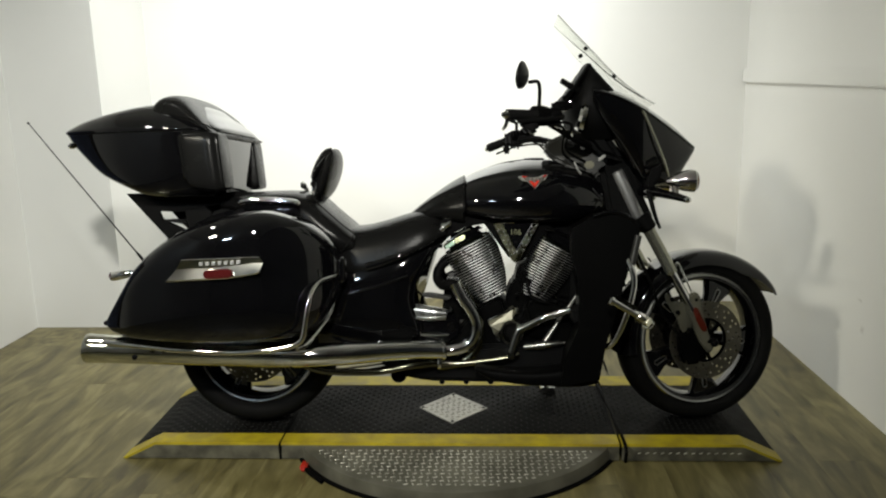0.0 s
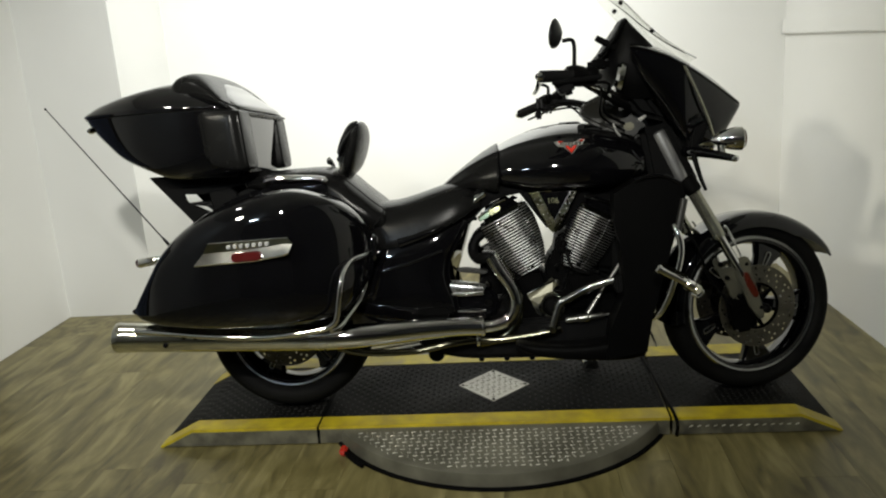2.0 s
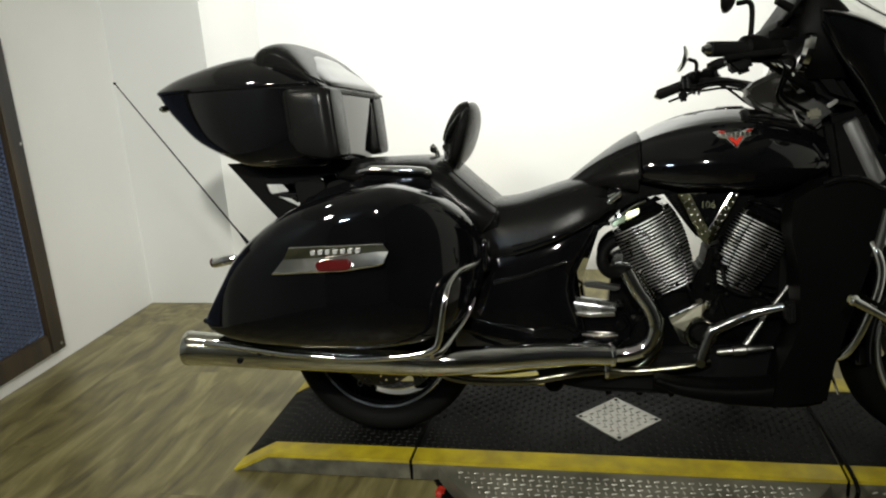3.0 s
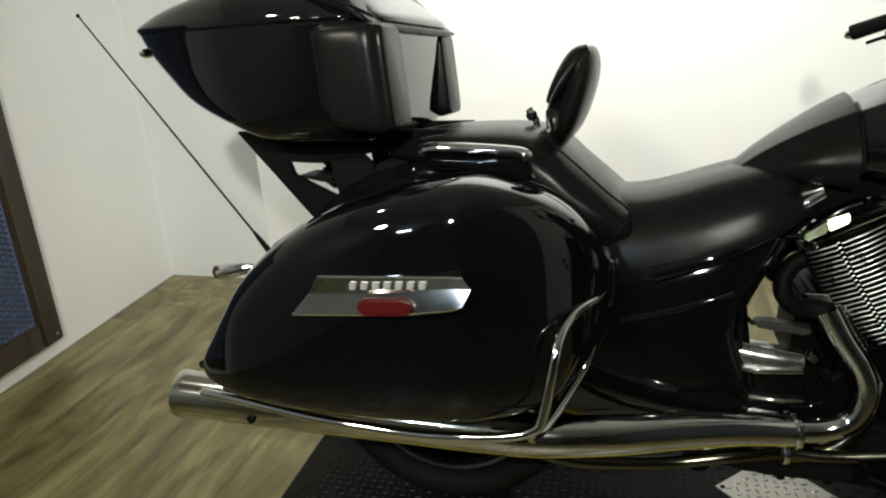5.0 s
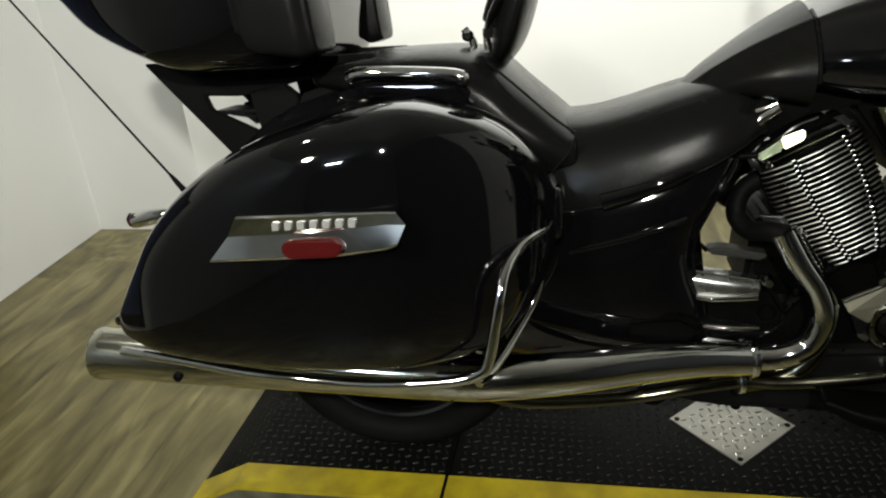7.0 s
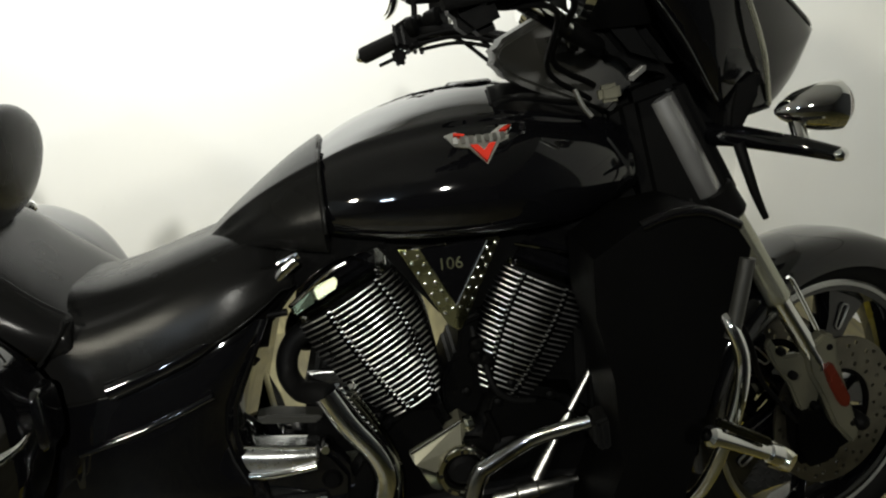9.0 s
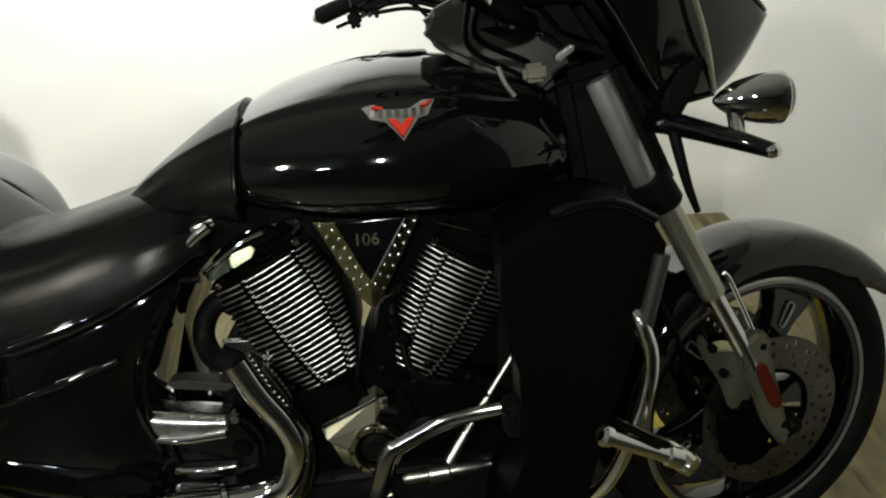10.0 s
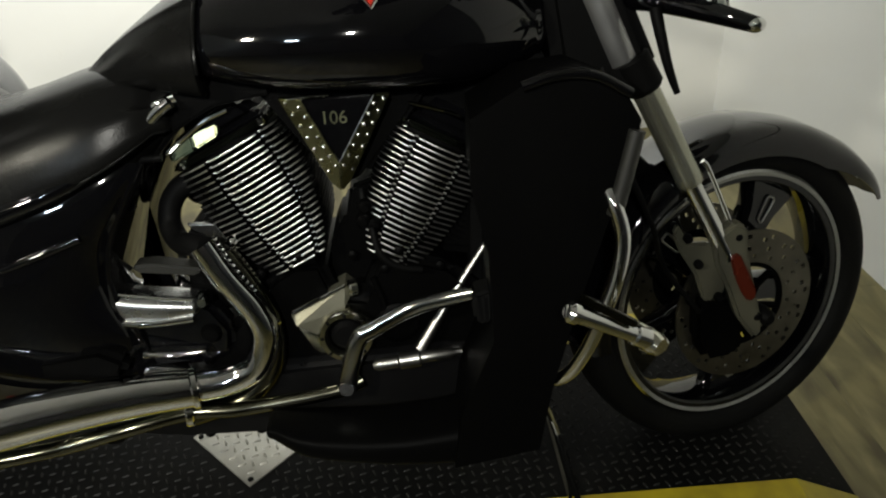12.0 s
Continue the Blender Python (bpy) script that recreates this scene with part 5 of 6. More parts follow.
part("spark_lead", tube([(-0.03, -0.12, 0.60), (-0.065, -0.14, 0.57), (-0.072, -0.145, 0.53), (-0.05, -0.14, 0.50)], 0.004, 8), MATT, bike)
part("spark_lead", tube([(0.322, -0.11, 0.60), (0.326, -0.13, 0.56), (0.340, -0.13, 0.53)], 0.006, 8), MATT, bike)
for bx, bz in ((0.326, 0.575), (0.322, 0.552), (0.113, 0.527), (0.340, 0.545)):
    part("engine_bolt", spun([(0, 0.013), (0.7, 0.012), (1, 0.006)], (bx, -0.12, bz), (bx, -0.140, bz), 14), CHROME if bx < 0.2 else CAST, bike)

for bx, bz in ((0.115, 0.420), (0.150, 0.475), (0.215, 0.500), (0.300, 0.498), (0.375, 0.500), (0.440, 0.470), (0.500, 0.405), (0.510, 0.330), (0.200, 0.300), (0.350, 0.470)):
    part("case_bolt", spun([(0, 0.008), (0.7, 0.008), (1, 0.004)], (bx, -0.133, bz), (bx, -0.142, bz), 10), CAST, bike)
part("case_rib", tube([(0.330, -0.135, 0.455), (0.345, -0.138, 0.400), (0.330, -0.138, 0.350)], 0.006, 8, 6), CAST, bike)
part("starter_housing", spun([(0, 0.030), (0.1, 0.036), (0.9, 0.036), (1, 0.028)], (0.365, -0.146, 0.372), (0.365, -0.10, 0.372), 26), CAST, bike)
part("oil_line", tube([(0.335, -0.145, 0.545), (0.345, -0.155, 0.505), (0.372, -0.155, 0.480), (0.41, -0.150, 0.470)], 0.006, 10), MATT, bike)

# chrome side covers, pedal and master cylinder
PEDAL = [(0.274, -0.185, 0.285), (0.286, -0.188, 0.330), (0.302, -0.190, 0.374), (0.324, -0.190, 0.388), (0.388, -0.190, 0.420), (0.446, -0.208, 0.442), (0.486, -0.220, 0.454)]
STRUT = [(0.398, -0.16, 0.330), (0.455, -0.135, 0.408), (0.528, -0.105, 0.505)]
MASTER = ((0.320, -0.172, 0.312), (0.468, -0.172, 0.328))
cover = part("cam_cover", loft([[(0.192, -0.146, 0.403), (0.283, -0.140, 0.446), (0.296, -0.134, 0.436), (0.280, -0.150, 0.410), (0.232, -0.160, 0.370), (0.200, -0.158, 0.388)],
                                 [(0.192, -0.10, 0.410), (0.283, -0.10, 0.452), (0.296, -0.10, 0.440), (0.280, -0.10, 0.408), (0.232, -0.10, 0.368), (0.200, -0.10, 0.386)]]), LUG_ALLOY, bike, "dull polished cam cover with a round oil cap", sharp=20)
part("cover_web", loft([[(0.203, -0.156, 0.386), (0.232, -0.159, 0.369), (0.244, -0.150, 0.335), (0.236, -0.146, 0.326), (0.222, -0.146, 0.336)], [(0.203, -0.10, 0.386), (0.232, -0.10, 0.369), (0.244, -0.10, 0.335), (0.236, -0.10, 0.326), (0.222, -0.10, 0.336)]]), COVER_GREY, cover, sharp=20)
part("cover_lip", tube([(0.194, -0.147, 0.405), (0.240, -0.145, 0.427), (0.284, -0.141, 0.447)], 0.0032, 8), CHROME, cover)
part("cover_ring", lathe([(0.030, -0.010), (0.036, -0.018), (0.043, -0.018), (0.048, -0.010), (0.048, 0.02), (0.030, 0.02)], (0.279, -0.144, 0.362), 40), DULL_CHROME, cover)
part("oil_cap", spun([(0, 0.027), (0.6, 0.026), (1, 0.018)], (0.279, -0.138, 0.362), (0.279, -0.158, 0.362), 28), MATT, cover)
for k in range(8):
    a = 2 * math.pi * k / 8
    part("cap_bolt", ball((0.279 + 0.0395 * math.cos(a), -0.1625, 0.362 + 0.0395 * math.sin(a)), 0.0032, 0.002, 0.0032, 8), MATT, cover)
part("cap_end", spun([(0, 0.011), (0.2, 0.0145), (0.8, 0.0145), (1, 0.011)], (0.287, -0.142, 0.441), (0.303, -0.136, 0.441), 16), DULL_CHROME, cover)
pedal = part("brake_pedal", tube(PEDAL, 0.0165, 14, 6, end_radius=0.012, flat=0.75), COVER_GREY, bike, "chrome brake pedal arm with rubber pad")
px, py, pz = PEDAL[-1]
part("pedal_pad", prism([(px - 0.004, pz + 0.006), (px + 0.020, pz + 0.016), (px + 0.046, pz + 0.010), (px + 0.036, pz - 0.032), (px + 0.016, pz - 0.046), (px - 0.002, pz - 0.034)], py - 0.025, py + 0.030, 0.006), RUBBER, pedal, "ribbed black rubber pad")
for k in range(4):
    part("pad_rib", prism([(px + 0.002 + 0.010 * k, pz + 0.006), (px + 0.006 + 0.010 * k, pz + 0.006), (px + 0.010 + 0.008 * k, pz - 0.034), (px + 0.006 + 0.008 * k, pz - 0.034)], py - 0.029, py + 0.02, 0.001), PLASTIC, pedal)
part("pedal_pivot", spun([(0, 0.018), (0.8, 0.018), (1, 0.012)], (PEDAL[0][0], -0.14, PEDAL[0][2]), (PEDAL[0][0], -0.198, PEDAL[0][2]), 20), CHROME, pedal)
part("frame_strut", tube(STRUT, 0.0115, 12, 6, end_radius=0.0048), ALLOY, bike, "tapered chrome strut")
master = part("brake_master_cylinder", spun([(0, 0.006), (0.05, 0.010), (0.28, 0.010), (0.30, 0.014), (0.52, 0.014), (0.54, 0.010), (0.86, 0.010), (0.9, 0.006), (1, 0.005)], MASTER[0], MASTER[1], 18), ALLOY, bike,
              "small alloy rear brake cylinder")
# the chrome cover's reflected bands are built in: black body, pale flank, bright bead
gear = part("primary_cover", prism([(-0.090, 0.466), (0.046, 0.444), (0.070, 0.430), (0.098, 0.385), (0.092, 0.345), (0.060, 0.325), (-0.046, 0.318), (-0.055, 0.360), (-0.070, 0.424)], -0.150, -0.10, 0.012, seg=3), PAINT, bike, "chrome gear cover beside the header pipe, its dark reflection put in as black paint")
part("cover_flank", body([(-0.092, -0.10, -0.168, 0.420, 0.4675, 3.2), (-0.05, -0.10, -0.172, 0.416, 0.461, 3.2), (0.0, -0.10, -0.172, 0.414, 0.454, 3.2), (0.040, -0.10, -0.166, 0.418, 0.446, 3.0)], 40, 5, 0.005), SATIN_ALLOY, gear, "rounded flank, its pale reflection put in as satin alloy")
part("cover_bead", tube([(-0.078, -0.168, 0.419), (-0.03, -0.172, 0.4165), (0.040, -0.166, 0.4185)], 0.0065, 12), CHROME, gear, "chrome bead standing for the bright streak reflected in the cover")
part("cover_brow", tube([(-0.090, -0.160, 0.469), (-0.03, -0.164, 0.4605), (0.042, -0.160, 0.4475)], 0.0028, 8), CHROME, gear)
part("cover_arch", prism([(-0.045, 0.492), (0.050, 0.480), (0.060, 0.492), (-0.02, 0.506), (-0.050, 0.504)], -0.140, -0.10, 0.004), SATIN_GREY, gear)
# chrome strip for the bright reflection along the cover's lower edge
part("cover_fold", body([(-0.052, -0.10, -0.164, 0.346, 0.364, 2.6), (0.0, -0.10, -0.168, 0.346, 0.362, 2.6), (0.045, -0.10, -0.162, 0.348, 0.360, 2.6)], 28, 5, 0.005), CHROME, gear)
part("cover_fold", plate([(-0.049, -0.168, 0.336), (0.018, -0.168, 0.326), (0.006, -0.174, 0.306), (-0.065, -0.176, 0.312)], 0.03, 0.004), COVER_GREY, gear)
part("cover_bore", spun([(0, 0.018), (0.7, 0.018), (1, 0.012)], (0.060, -0.13, 0.382), (0.060, -0.158, 0.382), 20), CAST, gear)
part("cover_bolt", spun([(0, 0.012), (0.6, 0.012), (1, 0.007)], (0.058, -0.14, 0.446), (0.058, -0.172, 0.446), 14), CHROME, gear)

# black side panels under the seat
for s in (R, L):
    flank = body([(-0.420, s * 0.04, s * 0.195, 0.270, 0.640, 2.6), (-0.37, s * 0.02, s * 0.208, 0.262, 0.652, 2.5), (-0.30, s * 0.01, s * 0.215, 0.258, 0.660, 2.5), (-0.22, s * 0.01, s * 0.216, 0.258, 0.672, 2.5),
                  (-0.15, s * 0.01, s * 0.211, 0.262, 0.688, 2.5), (-0.100, s * 0.02, s * 0.202, 0.270, 0.696, 2.6), (-0.062, s * 0.03, s * 0.186, 0.290, 0.696, 2.8), (-0.044, s * 0.04, s * 0.168, 0.31, 0.690, 3.2)], 64, 5, 0.008)
    edge = [(0.25, -0.030), (0.32, -0.034), (0.41, -0.050), (0.48, -0.076), (0.55, -0.064), (0.61, -0.032), (0.69, 0.012), (0.75, 0.02)]
    for v in flank.verts:
        share = min(1.0, max(0.0, (v.co.x + 0.22) / 0.18))
        v.co.x += (np.interp(v.co.z, [e[0] for e in edge], [e[1] for e in edge]) + 0.036) * share * share * (3 - 2 * share)
    panel = part("side_panel", flank, PAINT, bike, "gloss black side panel below the seat")
    part("panel_crease", tube([(-0.300, s * 0.2135, 0.520), (-0.212, s * 0.2125, 0.540), (-0.150, s * 0.208, 0.559), (-0.093, s * 0.200, 0.578)], 0.0065, 12, 6), PAINT, panel, "rounded crease")
    part("panel_shoulder", tube([(-0.240, s * 0.203, 0.610), (-0.185, s * 0.202, 0.626), (-0.120, s * 0.197, 0.648), (-0.060, s * 0.180, 0.675), (-0.005, s * 0.155, 0.702)], 0.017, 20, 6, end_radius=0.010), PAINT, panel, "rounded shoulder under the seat")
    part("panel_horn", body([(-0.130, s * 0.10, s * 0.166, 0.600, 0.680, 2.4), (-0.08, s * 0.10, s * 0.166, 0.612, 0.692, 2.4), (-0.035, s * 0.10, s * 0.158, 0.640, 0.706, 2.4), (0.005, s * 0.10, s * 0.146, 0.672, 0.722, 2.3), (0.032, s * 0.10, s * 0.130, 0.700, 0.732, 2.2)], 40, 5, 0.006), CAST, panel)
    part("swing_pivot", spun([(0, 0.030), (0.6, 0.028), (1, 0.018)], (-0.185, s * 0.18, 0.420), (-0.185, s * 0.196, 0.420), 24), CAST, panel)
    part("pivot_bolt", spun([(0, 0.012), (1, 0.009)], (-0.12, s * 0.18, 0.455), (-0.12, s * 0.193, 0.455), 12), CAST, panel)
    part("foot_mount", prism([(-0.20, 0.345), (-0.07, 0.345), (-0.055, 0.375), (-0.10, 0.40), (-0.20, 0.39)], s * 0.17, s * 0.215, 0.012), CAST, panel)

# belly, floorboards, stand, belt
part("belly_pan", prism([(-0.20, 0.225), (-0.17, 0.208), (-0.03, 0.180), (0.42, 0.172), (0.58, 0.182), (0.60, 0.30), (0.46, 0.33), (0.05, 0.31), (-0.20, 0.27)], -0.155, 0.155, 0.02, seg=3), PLASTIC, bike, "black frame and belly pan")
for k in range(5):
    part("pan_bolt", spun([(0, 0.010), (0.7, 0.010), (1, 0.006)], (0.02 + 0.09 * k, -0.12, 0.176), (0.02 + 0.09 * k, -0.12, 0.164), 8), CAST, bike)
part("oil_filter", spun([(0, 0.026), (0.1, 0.030), (0.9, 0.030), (1, 0.024)], (-0.14, -0.14, 0.200), (-0.14, -0.03, 0.200), 22), CAST, bike)
for s in (R, L):
    board = part("floorboard", body([(0.155, s * 0.19, s * 0.255, 0.235, 0.258, 4), (0.22, s * 0.18, s * 0.285, 0.212, 0.252, 4), (0.36, s * 0.18, s * 0.300, 0.196, 0.250, 4), (0.50, s * 0.18, s * 0.300, 0.192, 0.270, 4), (0.565, s * 0.19, s * 0.290, 0.200, 0.295, 4)], 28, 5, 0.01), CAST, bike,
                 "long black rider floorboard")
stand = part("side_stand", tube([(0.36, 0.14, 0.20), (0.405, 0.215, 0.115), (0.435, 0.270, 0.050)], 0.013, 12), CHROME, bike, "chrome side stand leg")
part("stand_foot", prism([(0.405, 0.046), (0.470, 0.046), (0.465, 0.054), (0.410, 0.054)], 0.245, 0.305, 0.003), CHROME, stand)
belt = bmesh.new()
tube([(-0.66, 0.115, 0.215), (-0.40, 0.115, 0.152), (-0.16, 0.115, 0.182), (0.02, 0.115, 0.235)], 0.010, 6, 6, bm=belt)
for k in range(26):
    f = k / 25
    cx, cz = -0.42 + 0.25 * f, 0.150 + 0.032 * f + 0.012
    tube([(cx, 0.104, cz), (cx, 0.126, cz)], 0.0036, 6, bm=belt)
part("drive_belt", belt, RUBBER, bike, "black toothed drive belt")
for s in (R, L):
    part("swing_arm", prism([(-0.74, 0.335), (-0.74, 0.285), (-0.20, 0.265), (-0.10, 0.30), (-0.10, 0.37), (-0.20, 0.36)], s * 0.125 - 0.016, s * 0.125 + 0.016, 0.012), MATT, bike)

# leg shields, radiator, crash bars and highway pegs
part("oil_cooler", box(0.555, 0.605, -0.15, 0.15, 0.33, 0.70, 0.008), MATT, bike)
part("down_tube", prism([(0.50, 0.74), (0.60, 0.76), (0.625, 0.30), (0.56, 0.25), (0.49, 0.30)], -0.12, 0.12, 0.02), MATT, bike)
for s in (R, L):
    shield = part("leg_shield", loft([[(x + 0.010 * q, s * (0.318 - 0.18 * q), z) for x, z in
                                       ((0.480, 0.748), (0.552, 0.789), (0.626, 0.797), (0.684, 0.772), (0.706, 0.735), (0.697, 0.690), (0.672, 0.612), (0.622, 0.450), (0.590, 0.330), (0.572, 0.228), (0.440, 0.205), (0.455, 0.300), (0.505, 0.420), (0.500, 0.560), (0.478, 0.660))]
                                      for q in (0.0, 0.35, 0.7, 1.0)]), CAST, bike, "black lower leg shield with a gloss lip", sharp=30)
    part("shield_lip", tube([(0.548, s * 0.322, 0.787), (0.590, s * 0.323, 0.799), (0.640, s * 0.322, 0.797), (0.690, s * 0.318, 0.770)], 0.0075, 12), PAINT, shield, "rounded gloss lip")
    part("shield_edge", tube([(0.700, s * 0.320, 0.722), (0.690, s * 0.320, 0.676), (0.674, s * 0.320, 0.605)], 0.0115, 12), SATIN_GREY, shield, "worn grey edge moulding")
    bar = part("crash_bar", tube([(0.664, s * 0.300, 0.646), (0.673, s * 0.322, 0.622), (0.684, s * 0.332, 0.576), (0.677, s * 0.335, 0.517), (0.657, s * 0.332, 0.452), (0.636, s * 0.322, 0.392), (0.610, s * 0.305, 0.346), (0.572, s * 0.270, 0.330), (0.53, s * 0.20, 0.318)], 0.0105, 16, 6), CHROME, bike,
               "curved chrome crash bar")
    part("bar_foot", tube([(0.574, s * 0.285, 0.322), (0.579, s * 0.300, 0.309), (0.592, s * 0.300, 0.275), (0.604, s * 0.298, 0.240)], 0.0035, 8), CHROME, bar)
    peg = part("highway_peg", spun([(0, 0.009), (0.03, 0.0145), (0.10, 0.0145), (0.12, 0.0112), (0.80, 0.0112), (0.82, 0.0145), (0.97, 0.0155), (1, 0.010)], (0.586, s * 0.432, 0.522), (0.705, s * 0.395, 0.452), 22), CHROME, bike, "chrome highway foot peg")
    part("peg_rubber", prism([(0.604, 0.526), (0.680, 0.481), (0.686, 0.490), (0.610, 0.535)], s * 0.407, s * 0.421, 0.003), DARK_PIPE, peg, "olive strip along the peg")
    part("peg_clamp", spun([(0, 0.014), (0.2, 0.017), (0.8, 0.017), (1, 0.014)], (0.690, s * 0.36, 0.452), (0.722, s * 0.40, 0.440), 18), DULL_CHROME, peg)
    part("clamp_loop", tube([(0.715, s * 0.375, 0.455), (0.740, s * 0.37, 0.430), (0.728, s * 0.365, 0.412), (0.706, s * 0.36, 0.420)], 0.004, 8), CHROME, peg)

# ---- fairing, screen and handlebar ----
# stations: x, half width and height of the upper edge, half width and height of the lower edge, crown height
FAIRING = [(0.560, 0.235, 1.214, 0.230, 1.192, 1.268), (0.600, 0.233, 1.206, 0.215, 1.120, 1.262), (0.672, 0.222, 1.181, 0.180, 1.030, 1.236), (0.735, 0.201, 1.150, 0.140, 0.938, 1.203), (0.765, 0.187, 1.134, 0.116, 0.908, 1.185),
           (0.800, 0.165, 1.114, 0.096, 0.896, 1.163), (0.856, 0.122, 1.081, 0.080, 0.903, 1.124), (0.900, 0.086, 1.055, 0.064, 0.935, 1.087), (0.935, 0.056, 1.034, 0.050, 0.985, 1.052), (0.952, 0.036, 1.024, 0.034, 1.008, 1.030)]
rings = []
for x, ye, ze, yl, zl, zt in spline(FAIRING, 4):
    half = [(0.0, zt), (0.30 * ye, zt - 0.10 * (zt - ze)), (0.60 * ye, zt - 0.36 * (zt - ze)), (0.85 * ye, zt - 0.70 * (zt - ze)), (0.96 * ye, ze + 0.12 * (zt - ze)), (ye, ze), (ye - 0.001, ze - 0.006)]
    for f in (0.25, 0.5, 0.75, 0.95):
        half.append((ye + (yl - ye) * f + 0.010 * math.sin(math.pi * f), ze + (zl - ze) * f))
    half += [(yl - 0.008, zl - 0.002), (0.5 * yl, zl + 0.012), (0.0, zl + 0.016)]
    rings.append([(x, -y, z) for y, z in half] + [(x, y, z) for y, z in reversed(half[1:-1])])
fairing = part("fairing", loft(rings), PAINT, bike, "gloss black batwing fairing with clear windscreen", sharp=40)
part("fairing_liner", prism([(0.560, 1.200), (0.604, 1.118), (0.675, 1.030), (0.745, 0.936), (0.800, 0.910), (0.790, 0.868), (0.700, 0.842), (0.620, 0.900), (0.560, 1.000), (0.530, 1.100)], -0.060, 0.060, 0.015), MATT, fairing, "black liner behind the fairing")
for s in (R, L):
    part("fairing_lip", tube([(x, s * (ye + 0.0005), ze) for x, ye, ze, yl, zl, zt in FAIRING], 0.0050, 10, 4, end_radius=0.003), PAINT, fairing, "rounded upper lip")
    part("fairing_seam", tube([(0.735, s * 0.202, 1.148), (0.772, s * 0.185, 1.075), (0.815, s * 0.148, 0.990), (0.856, s * 0.082, 0.906)], 0.0044, 8), FORK_GREY, fairing, "pale edge line")
    part("fairing_rim", tube([(0.856, s * 0.080, 0.902), (0.800, s * 0.096, 0.895), (0.765, s * 0.116, 0.907), (0.735, s * 0.140, 0.937), (0.672, s * 0.181, 1.029), (0.600, s * 0.216, 1.119), (0.560, s * 0.232, 1.192)], 0.0036, 8, 4), PAINT, fairing, "rolled rim")
    part("fairing_inner", prism([(0.520, 1.190), (0.566, 1.205), (0.600, 1.105), (0.655, 1.020), (0.690, 0.975), (0.640, 0.980), (0.590, 1.000), (0.535, 1.070)], s * 0.08, s * 0.150, 0.02, seg=3), MATT, fairing, "black inner fairing panel")
    part("speaker_ring", spun([(0, 0.052), (0.6, 0.052), (1.0, 0.042)], (0.535, s * 0.200, 1.120), (0.512, s * 0.200, 1.126), 28), CHROME, fairing, "chrome ringed speaker")
grid = []
for i in range(13):
    f = i / 12
    row = []
    for k in range(25):
        u = -1 + 2 * k / 24
        cx, cz = spline([(0.450, 1.523), (0.512, 1.452), (0.574, 1.385), (0.638, 1.312), (0.704, 1.248), (0.790, 1.185)], 12)[i * 5]
        w = 0.048 + 0.115 * f ** 0.9
        row.append((cx + 0.014 - 0.018 * u * u - 0.004 * abs(u) ** 6, u * w, cz - (0.010 + 0.012 * (1 - f)) * u * u - 0.03 * abs(u) ** 6 * (1 - f)))
    grid.append(row)
pane = loft(grid, caps=False, closed=False)
bmesh.ops.recalc_face_normals(pane, faces=pane.faces[:])
bmesh.ops.solidify(pane, geom=pane.faces[:], thickness=0.004)
screen = part("windscreen", pane, GLASS, fairing, "tall clear plastic windscreen")
screen.visible_shadow = False
for s in (R, L):
    for x, y, z in ((0.545, 0.075, 1.378), (0.640, 0.115, 1.272)):
        part("screen_bolt", spun([(0, 0.007), (0.7, 0.008), (1, 0.004)], (x + 0.004, s * y, z), (x + 0.014, s * (y + 0.004), z + 0.010), 12), MATT, fairing)
dash = part("dashboard", stack([(1.055, 0.530, 0.66, 0.16, 3.0), (1.10, 0.500, 0.66, 0.19, 3.0), (1.16, 0.474, 0.67, 0.20, 3.0), (1.215, 0.492, 0.665, 0.20, 2.8), (1.265, 0.515, 0.622, 0.185, 2.6), (1.305, 0.535, 0.588, 0.15, 2.4), (1.328, 0.548, 0.572, 0.10, 2.2)], 40), MATT, bike,
            "black dashboard cowl with round gauges")
for y in (-0.115, -0.04, 0.04, 0.115):
    part("gauge", spun([(0, 0.030), (0.7, 0.030), (1, 0.025)], (0.500, y, 1.185), (0.470, y, 1.190), 24), CHROME, dash, "round chrome-rimmed gauge")
part("cowl_stalk", tube([(0.520, -0.165, 1.225), (0.488, -0.185, 1.238), (0.455, -0.195, 1.256)], 0.013, 12, end_radius=0.010), MATT, dash)
part("cowl_brow", body([(0.470, 0.19, -0.19, 1.185, 1.215, 3), (0.505, 0.195, -0.195, 1.215, 1.265, 3), (0.538, 0.18, -0.18, 1.26, 1.312, 3), (0.558, 0.15, -0.15, 1.29, 1.330, 3)], 32, 5, 0.01), MATT, dash)

handlebar = part("handlebar", tube([(0.258, -0.446, 1.120), (0.345, -0.392, 1.122), (0.405, -0.335, 1.100), (0.500, -0.225, 1.052), (0.560, -0.12, 1.030), (0.580, 0.0, 1.020), (0.555, 0.12, 1.025), (0.470, 0.24, 1.062), (0.360, 0.345, 1.092), (0.290, 0.395, 1.086), (0.200, 0.448, 1.056)], 0.0135, 16, 7),
                 MATT, bike, "black handlebar with rubber grips and chrome trim")


part("bar_sleeve", tube([(0.410, -0.330, 1.0985), (0.445, -0.290, 1.082), (0.478, -0.252, 1.064)], 0.0150, 14), CHROME, handlebar, "chrome sleeve on the handlebar")


